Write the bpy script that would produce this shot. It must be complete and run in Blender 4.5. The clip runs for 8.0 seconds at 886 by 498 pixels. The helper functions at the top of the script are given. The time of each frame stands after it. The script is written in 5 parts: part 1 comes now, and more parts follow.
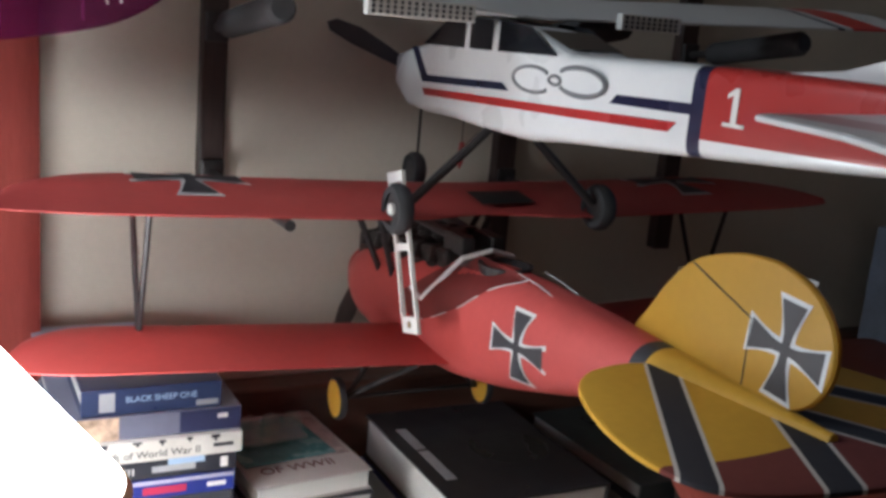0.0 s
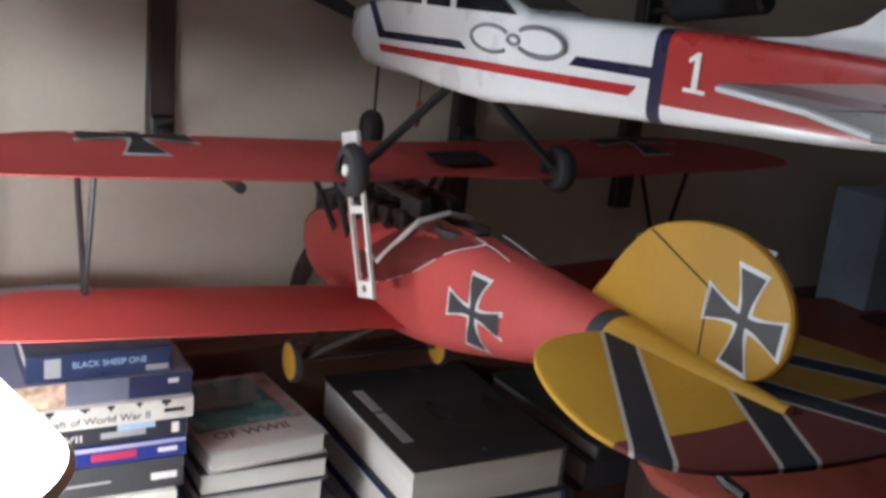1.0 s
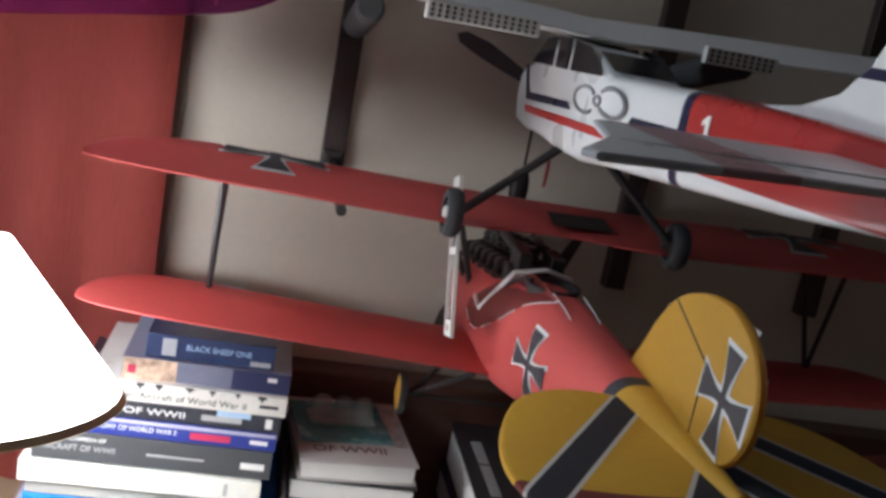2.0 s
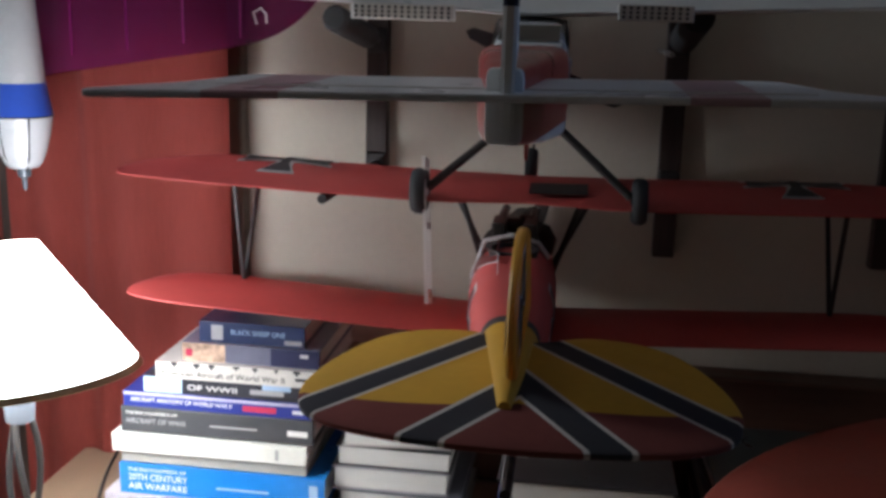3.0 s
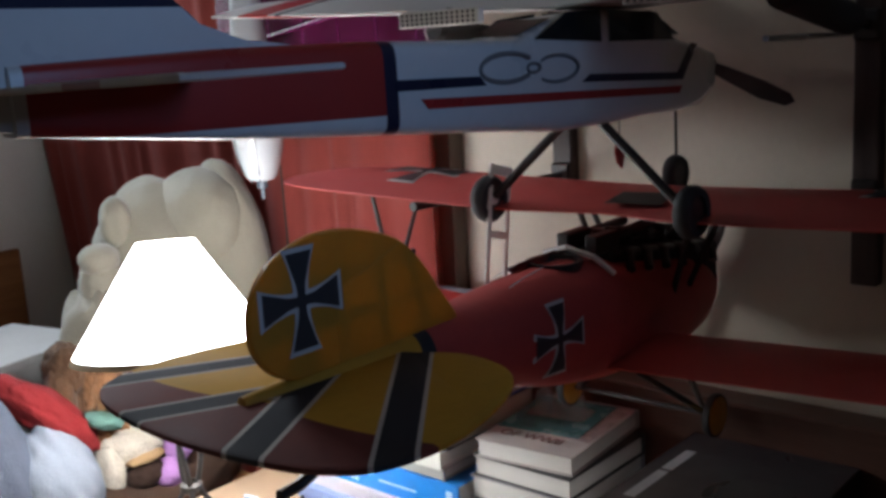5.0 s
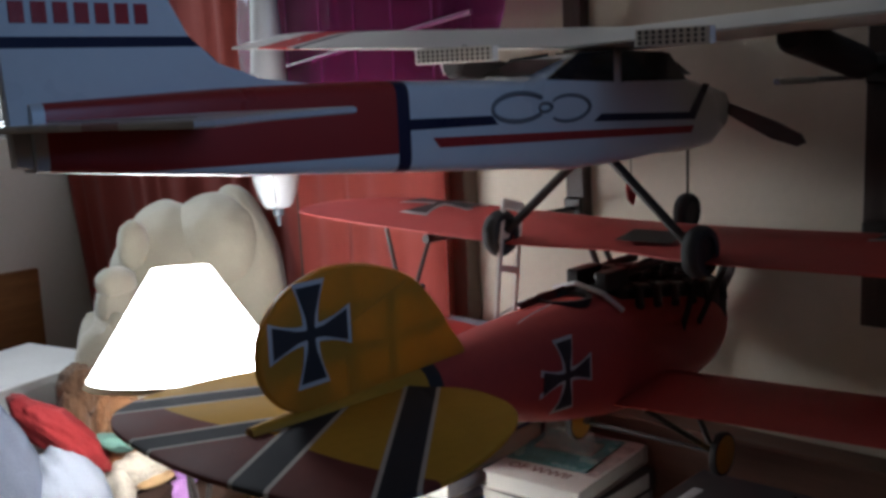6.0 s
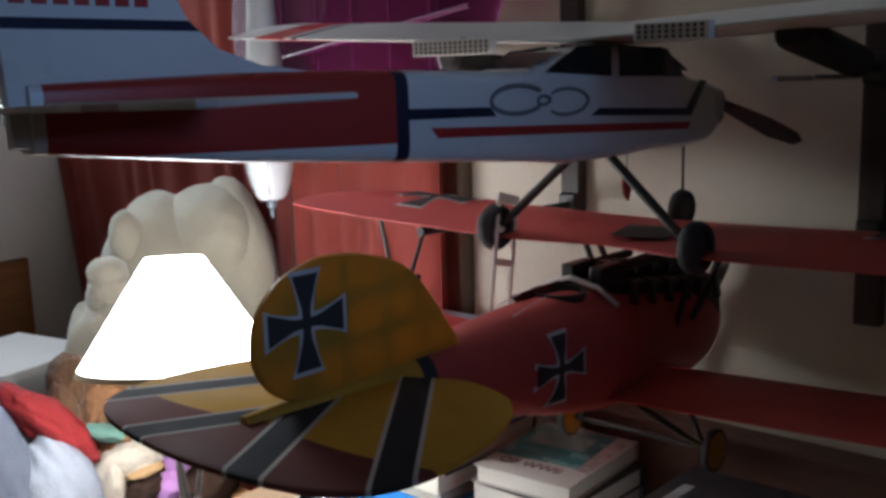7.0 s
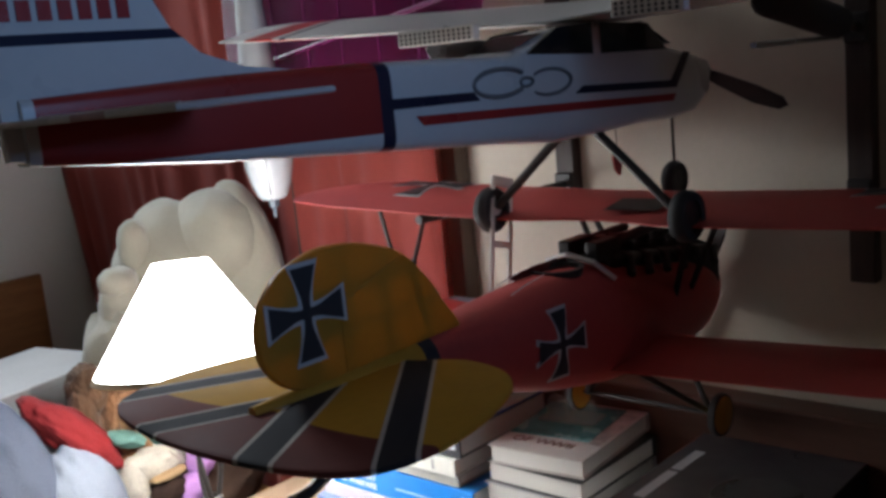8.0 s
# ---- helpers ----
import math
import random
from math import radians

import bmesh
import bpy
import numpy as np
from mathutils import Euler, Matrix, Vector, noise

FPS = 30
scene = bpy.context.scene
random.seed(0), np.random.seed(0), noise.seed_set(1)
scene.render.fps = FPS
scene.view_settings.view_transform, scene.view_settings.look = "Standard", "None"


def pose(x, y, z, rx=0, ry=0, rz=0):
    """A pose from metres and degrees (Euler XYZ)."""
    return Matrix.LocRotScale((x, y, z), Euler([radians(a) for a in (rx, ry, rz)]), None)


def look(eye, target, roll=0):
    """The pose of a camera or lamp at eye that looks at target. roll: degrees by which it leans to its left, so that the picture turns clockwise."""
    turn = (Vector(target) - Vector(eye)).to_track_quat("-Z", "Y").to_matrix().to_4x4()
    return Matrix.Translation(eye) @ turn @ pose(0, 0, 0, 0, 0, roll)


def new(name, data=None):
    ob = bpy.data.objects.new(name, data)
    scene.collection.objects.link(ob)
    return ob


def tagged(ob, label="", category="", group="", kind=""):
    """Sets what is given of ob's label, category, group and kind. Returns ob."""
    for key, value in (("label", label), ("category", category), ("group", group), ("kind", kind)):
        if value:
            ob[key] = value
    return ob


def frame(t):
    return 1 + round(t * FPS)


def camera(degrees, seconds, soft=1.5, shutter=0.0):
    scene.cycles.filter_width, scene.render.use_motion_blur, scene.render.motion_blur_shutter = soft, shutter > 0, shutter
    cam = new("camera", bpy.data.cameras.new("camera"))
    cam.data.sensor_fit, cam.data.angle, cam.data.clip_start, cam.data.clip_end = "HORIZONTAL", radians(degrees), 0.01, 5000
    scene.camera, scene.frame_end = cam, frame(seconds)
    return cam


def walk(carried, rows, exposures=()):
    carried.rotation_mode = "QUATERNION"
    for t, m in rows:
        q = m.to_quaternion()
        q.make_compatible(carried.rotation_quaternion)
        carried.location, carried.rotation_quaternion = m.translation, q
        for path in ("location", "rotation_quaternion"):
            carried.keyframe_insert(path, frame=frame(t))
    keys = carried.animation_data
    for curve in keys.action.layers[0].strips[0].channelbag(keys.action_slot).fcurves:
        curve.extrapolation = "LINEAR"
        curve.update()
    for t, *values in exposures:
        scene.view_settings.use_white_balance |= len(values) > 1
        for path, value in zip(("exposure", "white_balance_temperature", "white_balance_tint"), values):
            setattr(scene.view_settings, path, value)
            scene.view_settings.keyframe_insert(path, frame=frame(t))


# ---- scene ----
cam = camera(47.0, 8.0, 3.3)
PATH = [
    (0, (-0.324, 0.213, 1.41), (0.575, 1.941, 0.957), 5.1),
    (0.5, (-0.316, 0.25, 1.428), (0.634, 1.923, 0.883), 6.1),
    (1, (-0.305, 0.232, 1.418), (0.652, 1.903, 0.878), 5.9),
    (1.2, (-0.293, 0.219, 1.411), (0.669, 1.896, 0.898), 6.7),
    (2.3, (0.073, 0.015, 1.412), (0.192, 1.955, 0.942), 8.4),
    (2.5, (0.177, -0.041, 1.436), (0.208, 1.898, 0.95), 5.3),
    (3, (0.311, -0.008, 1.415), (0.055, 1.921, 0.955), 1.6),
    (3.5, (0.479, 0.13, 1.388), (-0.103, 1.97, 0.864), 0.4),
    (4, (0.748, 0.207, 1.374), (-0.261, 1.857, 0.865), -0.8),
    (4.5, (0.832, 0.248, 1.376), (-0.427, 1.737, 0.931), -2.1),
    (4.7, (0.852, 0.256, 1.382), (-0.449, 1.723, 0.987), -3.8),
    (5.8, (0.874, 0.268, 1.378), (-0.437, 1.724, 0.978), -2.5),
    (6, (0.877, 0.26, 1.393), (-0.455, 1.711, 1.049), -2.5),
    (6.5, (0.871, 0.259, 1.387), (-0.455, 1.716, 1.045), -1.6),
    (7, (0.872, 0.257, 1.387), (-0.446, 1.721, 1.038), -1.6),
    (7.5, (0.869, 0.256, 1.387), (-0.449, 1.717, 1.035), -2.0),
    (8, (0.899, 0.251, 1.384), (-0.436, 1.696, 1.019), -5.6),
]
walk(cam, [(t, look(eye, target, roll)) for t, eye, target, roll in PATH], ((0, 0.22, 6300, 10), (1.2, 0.18, 6250, 10), (2.5, 0.16, 6200, 10), (3.1, 0.04, 6200, 10), (3.6, 0.0, 6200, 10), (4.7, 0.14, 6350, 10), (5.8, 0.28, 6450, 10), (8.0, 0.26, 6450, 10)))

# ---- light ----
world = bpy.data.worlds.new("world")
scene.world = world
world.use_nodes = True
world.node_tree.nodes["Background"].inputs[0].default_value = (0.45, 0.55, 0.75, 1)
world.node_tree.nodes["Background"].inputs[1].default_value = 0.05
SHADE_GLOW = 15.5
BULB_WATTS = 4.6
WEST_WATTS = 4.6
EAST_WATTS = 0.40


def lamp(name, kind, m, watts, colour, **more):
    data = bpy.data.lights.new(name, kind)
    data.energy, data.color = watts, colour
    for key, value in more.items():
        if key == "size":
            data.size = value
        elif key == "size_y":
            data.shape, data.size_y = "RECTANGLE", value
        elif key == "spread":
            data.spread = radians(value)
        elif key == "soft":
            data.shadow_soft_size = value
    ob = new(name, data)
    ob.matrix_world = m
    return ob


LAMP = Vector((-0.317, 1.025, 0.0))
lamp("bulb_light", "POINT", Matrix.Translation((LAMP.x, LAMP.y, 1.030)), BULB_WATTS, (1.0, 0.98, 0.97), soft=0.03)
# daylight from the side wall's window, and a weaker, bluer fill added opposite
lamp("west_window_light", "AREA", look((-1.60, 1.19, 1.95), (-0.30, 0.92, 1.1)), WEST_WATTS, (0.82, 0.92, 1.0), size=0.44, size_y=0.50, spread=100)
# unseen source, added to brighten the models' right sides
lamp("east_fill_light", "AREA", look((2.27, 0.92, 1.80), (0.28, 0.74, 1.62)), EAST_WATTS, (0.30, 0.54, 1.0), size=0.50, size_y=0.50, spread=36)


# ---- materials ----
def links(mat):
    return mat.node_tree.nodes, mat.node_tree.links


def material(name, colour, rough=0.5, metal=0.0, var=0.12, scale=6.0, grain=120.0, bump=0.05, coat=0.0, spec=0.5, trans=0.0, ior=1.45, sheen=0.0, stretch=(1, 1, 1)):
    """Principled surface with blotches and fine grain in colour and relief."""
    mat = bpy.data.materials.new(name)
    mat.use_nodes = True
    n, l = links(mat)
    b = n["Principled BSDF"]
    b.inputs["Roughness"].default_value, b.inputs["Metallic"].default_value = rough, metal
    b.inputs["Coat Weight"].default_value, b.inputs["Specular IOR Level"].default_value = coat, spec
    b.inputs["Transmission Weight"].default_value, b.inputs["IOR"].default_value = trans, ior
    b.inputs["Sheen Weight"].default_value = sheen
    geo = n.new("ShaderNodeNewGeometry")
    mp = n.new("ShaderNodeMapping")
    mp.inputs["Scale"].default_value = stretch
    l.new(geo.outputs["Position"], mp.inputs["Vector"])
    big, fine = n.new("ShaderNodeTexNoise"), n.new("ShaderNodeTexNoise")
    big.inputs["Scale"].default_value, fine.inputs["Scale"].default_value = scale, grain
    big.inputs["Detail"].default_value, fine.inputs["Detail"].default_value = 4, 3
    for t in (big, fine):
        l.new(mp.outputs[0], t.inputs["Vector"])
    add = n.new("ShaderNodeMath")
    add.operation = "MULTIPLY_ADD"
    add.inputs[1].default_value = 0.4
    l.new(fine.outputs["Fac"], add.inputs[0])
    l.new(big.outputs["Fac"], add.inputs[2])
    val = n.new("ShaderNodeMapRange")
    val.inputs[1].default_value, val.inputs[2].default_value = 0.4, 1.0
    val.inputs[3].default_value, val.inputs[4].default_value = 1 - var, 1 + var
    l.new(add.outputs[0], val.inputs[0])
    mul = n.new("ShaderNodeMix")
    mul.data_type, mul.blend_type = "RGBA", "MULTIPLY"
    mul.inputs[0].default_value = 1
    mul.inputs[6].default_value = (*colour, 1)
    l.new(val.outputs[0], mul.inputs[7])
    l.new(mul.outputs[2], b.inputs["Base Color"])
    rr = n.new("ShaderNodeMapRange")
    rr.inputs[1].default_value, rr.inputs[2].default_value = 0.3, 0.7
    rr.inputs[3].default_value, rr.inputs[4].default_value = max(0.02, rough - 0.08), min(1, rough + 0.08)
    l.new(big.outputs["Fac"], rr.inputs[0])
    l.new(rr.outputs[0], b.inputs["Roughness"])
    if bump:
        bp = n.new("ShaderNodeBump")
        bp.inputs["Strength"].default_value, bp.inputs["Distance"].default_value = bump, 0.004
        l.new(fine.outputs["Fac"], bp.inputs["Height"])
        l.new(bp.outputs[0], b.inputs["Normal"])
    return mat


class Paint:
    """Paint schemes: colour zones that follow straight edges in the object's own plan."""

    def __init__(self, mat):
        self.mat = mat
        self.n, self.l = links(mat)
        mix = next(x for x in self.n if x.type == "MIX")
        self.target = mix.inputs[6]
        geo = self.n.new("ShaderNodeNewGeometry")
        sep = self.n.new("ShaderNodeSeparateXYZ")
        self.l.new(geo.outputs["Position"], sep.inputs[0])
        self.axis = {"x": sep.outputs[0], "y": sep.outputs[1], "z": sep.outputs[2]}
        rgb = self.n.new("ShaderNodeRGB")
        rgb.outputs[0].default_value = self.target.default_value
        self.out = rgb.outputs[0]
        self.l.new(self.out, self.target)

    def math(self, op, a, b=0.0):
        m = self.n.new("ShaderNodeMath")
        m.operation = op
        for i, v in enumerate((a, b)):
            if isinstance(v, (int, float)):
                m.inputs[i].default_value = v
            else:
                self.l.new(v, m.inputs[i])
        return m.outputs[0]

    def line(self, a, b, c, u=None):
        """a * u + b * y + c"""
        u = self.axis["x"] if u is None else u
        return self.math("ADD", self.math("ADD", self.math("MULTIPLY", u, a), self.math("MULTIPLY", self.axis["y"], b)), c)

    def lay(self, mask, colour):
        mix = self.n.new("ShaderNodeMix")
        mix.data_type = "RGBA"
        self.l.new(mask, mix.inputs[0])
        self.l.new(self.out, mix.inputs[6])
        mix.inputs[7].default_value = (*colour, 1)
        self.out = mix.outputs[2]
        self.l.new(self.out, self.target)

    def below(self, value, limit):
        return self.math("LESS_THAN", value, limit)

    def within(self, value, centre, half):
        return self.math("LESS_THAN", self.math("ABSOLUTE", self.math("SUBTRACT", value, centre)), half)

    def both(self, a, b):
        return self.math("MULTIPLY", a, b)


RED, YELLOW, BLACK, WHITE, MAROON, NAVY = (0.50, 0.080, 0.072), (0.56, 0.31, 0.04), (0.042, 0.040, 0.045), (0.66, 0.66, 0.655), (0.17, 0.048, 0.040), (0.014, 0.017, 0.045)
red_film = material("red_covering_film", RED, 0.50, var=0.12, scale=9, bump=0.03, spec=0.3)
yellow_film = material("yellow_covering_film", YELLOW, 0.45, var=0.10, scale=9, bump=0.03)
black_paint = material("black_paint", BLACK, 0.45, var=0.2)
white_paint = material("white_paint", WHITE, 0.4, var=0.06)
dark_metal = material("dark_metal", (0.045, 0.042, 0.042), 0.45, 0.3, var=0.3, bump=0.1)
dark_wood = material("dark_stained_wood", (0.046, 0.030, 0.026), 0.45, var=0.35, scale=14, grain=60, bump=0.15, stretch=(6, 6, 0.6))
rubber = material("black_rubber", (0.038, 0.038, 0.040), 0.75, var=0.2)
white_plastic = material("white_plastic", (0.72, 0.70, 0.66), 0.4, var=0.08)
engine_metal = material("blackened_engine_metal", (0.042, 0.038, 0.036), 0.42, 0.4, var=0.4, bump=0.3)
brass = material("dull_brass", (0.35, 0.24, 0.10), 0.4, 0.8)
wall_paint = material("cream_wall_paint", (0.60, 0.55, 0.46), 0.85, var=0.07, scale=2.5, grain=90, bump=0.12)
ceiling_paint = material("off_white_ceiling_paint", (0.52, 0.50, 0.47), 0.9, var=0.05, scale=2)
carpet = material("brown_carpet", (0.16, 0.11, 0.08), 0.95, var=0.25, grain=300, bump=0.5)
pine = material("honey_wood_panel", (0.30, 0.14, 0.055), 0.45, var=0.25, scale=5, grain=40, bump=0.08, stretch=(0.7, 0.7, 8))
desk_wood = material("light_maple_desktop", (0.28, 0.195, 0.135), 0.42, var=0.14, scale=5, grain=45, bump=0.05, stretch=(9, 0.8, 1))
brown_wood = material("reddish_brown_wood", (0.105, 0.050, 0.034), 0.45, var=0.3, scale=7, grain=50, bump=0.1, stretch=(0.8, 8, 8))
curtain_cloth = material("red_curtain_cloth", (0.40, 0.082, 0.067), 0.85, var=0.16, scale=7, grain=240, bump=0.25, sheen=0.1, spec=0.15, stretch=(1, 1, 0.15))
paper = material("book_page_edges", (0.70, 0.70, 0.68), 0.85, var=0.10, scale=20, grain=600, bump=0.35, stretch=(0.15, 0.15, 3))
grey_film = material("silver_grey_paint", (0.11, 0.125, 0.15), 0.35, 0.2, var=0.12)
glass_dark = material("smoked_window_film", (0.012, 0.013, 0.016), 0.15, var=0.2, bump=0.0, coat=0.3)
purple_film = material("translucent_magenta_film", (0.20, 0.025, 0.11), 0.12, var=0.35, scale=14, grain=30, bump=0.25, coat=0.7, trans=0.3)
fleece = material("cream_fleece", (0.37, 0.34, 0.265), 0.95, var=0.12, scale=9, grain=220, bump=0.3, sheen=0.5)
blue_gloss = material("blue_gloss_paint", (0.03, 0.08, 0.42), 0.3)
cardboard = material("white_cardboard", (0.58, 0.58, 0.58), 0.7)


def glow_material(name, colour, strength):
    mat = bpy.data.materials.new(name)
    mat.use_nodes = True
    n, l = links(mat)
    b = n["Principled BSDF"]
    b.inputs["Base Color"].default_value = (0.8, 0.77, 0.7, 1)
    b.inputs["Roughness"].default_value = 0.9
    tex = n.new("ShaderNodeTexNoise")
    tex.inputs["Scale"].default_value = 60
    rng = n.new("ShaderNodeMapRange")
    rng.inputs[3].default_value, rng.inputs[4].default_value = 0.94 * strength, 1.06 * strength
    l.new(tex.outputs["Fac"], rng.inputs[0])
    b.inputs["Emission Color"].default_value = (*colour, 1)
    l.new(rng.outputs[0], b.inputs["Emission Strength"])
    return mat


lit_shade = glow_material("lit_lampshade_cloth", (0.96, 0.98, 1.0), SHADE_GLOW)


def clear_glass(name, colour, rough=0.03):
    mat = bpy.data.materials.new(name)
    mat.use_nodes = True
    b = mat.node_tree.nodes["Principled BSDF"]
    b.inputs["Base Color"].default_value = (*colour, 1)
    b.inputs["Roughness"].default_value = rough
    b.inputs["Transmission Weight"].default_value = 1.0
    b.inputs["IOR"].default_value = 1.45
    return mat


def see_through(mat, share, tint):
    n, l = links(mat)
    clear, mix = n.new("ShaderNodeBsdfTransparent"), n.new("ShaderNodeMixShader")
    clear.inputs[0].default_value = (*tint, 1)
    mix.inputs[0].default_value = share
    l.new(n["Principled BSDF"].outputs[0], mix.inputs[1])
    l.new(clear.outputs[0], mix.inputs[2])
    l.new(mix.outputs[0], n["Material Output"].inputs[0])


clear_plastic = material("clear_plastic", (0.75, 0.88, 0.90), 0.08, var=0.1, bump=0.1, coat=0.8)
see_through(clear_plastic, 0.72, (0.88, 0.97, 0.97))


# ---- building helpers ----
BASE = {}


def thing(name, at, label, category, group="", kind=""):
    ob = new(name)
    ob.empty_display_size = 0.05
    ob.location = at
    BASE[ob.name] = Vector(at)
    return tagged(ob, label, category, group, kind)


def part(name, bm, mats, parent=None, label="", smooth=False):
    """Links a bmesh in world coordinates as one mesh object under a thing or a part."""
    base = BASE.get(parent.name, Vector()) if parent else Vector()
    bmesh.ops.translate(bm, verts=bm.verts, vec=-base)
    me = bpy.data.meshes.new(name)
    if smooth:
        for f in bm.faces:
            f.smooth = True
    bm.to_mesh(me)
    bm.free()
    for m in mats if isinstance(mats, (list, tuple)) else [mats]:
        me.materials.append(m)
    if smooth:
        me.set_sharp_from_angle(angle=radians(40))
    ob = new(name, me)
    if parent:
        ob.parent = parent
    BASE[ob.name] = base
    if label:
        ob["label"] = label
    return ob


def solo(name, bm, mats, label, category, group="", kind="", smooth=False):
    """A one-mesh thing; its origin goes to the middle of its foot."""
    lo = Vector([min(v.co[i] for v in bm.verts) for i in range(3)])
    hi = Vector([max(v.co[i] for v in bm.verts) for i in range(3)])
    base = Vector(((lo.x + hi.x) / 2, (lo.y + hi.y) / 2, lo.z))
    if kind == "structure":
        base = Vector()
    ob = part(name, bm, mats, None, "", smooth)
    ob.data.transform(Matrix.Translation(-base))
    ob.location = base
    BASE[ob.name] = base
    return tagged(ob, label, category, group, kind)


def join(bm, other):
    me = bpy.data.meshes.new("tmp")
    other.to_mesh(me)
    other.free()
    bm.from_mesh(me)
    bpy.data.meshes.remove(me)
    return bm


def box(lo, hi, bevel=0.0, segs=2, turn=0.0, mat=0):
    bm = bmesh.new()
    bmesh.ops.create_cube(bm, size=1)
    c = (Vector(lo) + Vector(hi)) / 2
    s = Vector(hi) - Vector(lo)
    bmesh.ops.scale(bm, vec=s, verts=bm.verts)
    if bevel:
        bmesh.ops.bevel(bm, geom=bm.edges[:], offset=bevel, segments=segs, affect="EDGES", profile=0.5)
    if turn:
        bmesh.ops.rotate(bm, verts=bm.verts, cent=(0, 0, 0), matrix=Matrix.Rotation(radians(turn), 3, "Z"))
    bmesh.ops.translate(bm, verts=bm.verts, vec=c)
    for f in bm.faces:
        f.material_index = mat
    return bm


def tube(points, r, sides=10, r_end=None, caps=True):
    """A round rod along points, tapering from r to r_end."""
    bm = bmesh.new()
    pts = [Vector(p) for p in points]
    rings = []
    up = None
    for i, p in enumerate(pts):
        d = (pts[min(i + 1, len(pts) - 1)] - pts[max(i - 1, 0)]).normalized()
        if up is None:
            up = d.orthogonal().normalized()
        up = (up - d * up.dot(d)).normalized()
        side = d.cross(up)
        k = i / max(1, len(pts) - 1)
        rr = r if r_end is None else r + (r_end - r) * k
        rings.append([bm.verts.new(p + rr * (math.cos(a) * up + math.sin(a) * side)) for a in (2 * math.pi * j / sides for j in range(sides))])
    for a, b in zip(rings, rings[1:]):
        for j in range(sides):
            bm.faces.new((a[j], a[(j + 1) % sides], b[(j + 1) % sides], b[j]))
    if caps:
        bm.faces.new(rings[0][::-1])
        bm.faces.new(rings[-1])
    bmesh.ops.recalc_face_normals(bm, faces=bm.faces[:])
    return bm


def lathe(profile, centre, axis="Z", sides=32, caps=True):
    """Turns (radius, height) pairs round an axis through centre."""
    bm = bmesh.new()
    rings = []
    for r, h in profile:
        ring = []
        for j in range(sides):
            a = 2 * math.pi * j / sides
            p = (r * math.cos(a), r * math.sin(a), h)
            if axis == "X":
                p = (p[2], p[0], p[1])
            elif axis == "Y":
                p = (p[0], p[2], p[1])
            ring.append(bm.verts.new(Vector(centre) + Vector(p)))
        rings.append(ring)
    for a, b in zip(rings, rings[1:]):
        for j in range(sides):
            bm.faces.new((a[j], a[(j + 1) % sides], b[(j + 1) % sides], b[j]))
    if caps:
        bm.faces.new(rings[0][::-1])
        bm.faces.new(rings[-1])
    bmesh.ops.recalc_face_normals(bm, faces=bm.faces[:])
    return bm


def slab(outline, thick, place, edge=0.0):
    """A flat plate from a 2D outline; place(u, v, w) puts it in the world."""
    bm = bmesh.new()
    n = len(outline)
    cu = sum(p[0] for p in outline) / n
    cv = sum(p[1] for p in outline) / n
    layers = [(-thick / 2, 1 - edge), (-thick / 4, 1.0), (thick / 4, 1.0), (thick / 2, 1 - edge)] if edge else [(-thick / 2, 1.0), (thick / 2, 1.0)]
    rings = [[bm.verts.new(place(cu + (u - cu) * k, cv + (v - cv) * k, w)) for u, v in outline] for w, k in layers]
    for a, b in zip(rings, rings[1:]):
        for j in range(n):
            bm.faces.new((a[j], a[(j + 1) % n], b[(j + 1) % n], b[j]))
    bm.faces.new(rings[0][::-1])
    bm.faces.new(rings[-1])
    bmesh.ops.recalc_face_normals(bm, faces=bm.faces[:])
    return bm


def smooth_closed(points, per=8):
    """A closed Catmull-Rom curve through a few points."""
    n, out = len(points), []
    for i in range(n):
        p0, p1, p2, p3 = (Vector(points[(i + k) % n]) for k in (-1, 0, 1, 2))
        for s in range(per):
            t = s / per
            out.append(tuple(0.5 * (2 * p1 + (p2 - p0) * t + (2 * p0 - 5 * p1 + 4 * p2 - p3) * t * t + (3 * p1 - p0 - 3 * p2 + p3) * t ** 3)))
    return out


def loft(stations, sides=28, power=2.6):
    """A body along y: rows of (y, z_low, z_high, half_width, x_mid), closed at the ends."""
    bm = bmesh.new()
    rings = []
    for y, z0, z1, hw, xm in stations:
        ring = []
        for j in range(sides):
            a = 2 * math.pi * j / sides
            c, s = math.cos(a), math.sin(a)
            e = 2 / power
            ring.append(bm.verts.new((xm + hw * math.copysign(abs(c) ** e, c), y, (z0 + z1) / 2 + (z1 - z0) / 2 * math.copysign(abs(s) ** e, s))))
        rings.append(ring)
    for a, b in zip(rings, rings[1:]):
        for j in range(sides):
            bm.faces.new((a[j], a[(j + 1) % sides], b[(j + 1) % sides], b[j]))
    bm.faces.new(rings[0][::-1])
    bm.faces.new(rings[-1])
    bmesh.ops.recalc_face_normals(bm, faces=bm.faces[:])
    return bm


def refine(stations, n=40):
    """Smooth rows between given stations."""
    ys = np.array([s[0] for s in stations])
    out = []
    for y in np.linspace(ys[0], ys[-1], n):
        out.append((float(y), *[float(np.interp(y, ys, [s[k] for s in stations])) for k in range(1, 5)]))
    for _ in range(2):
        sm = [out[0]]
        for a, b, c in zip(out, out[1:], out[2:]):
            sm.append((b[0], *[(a[k] + 2 * b[k] + c[k]) / 4 for k in range(1, 5)]))
        out = sm + [out[-1]]
    return out


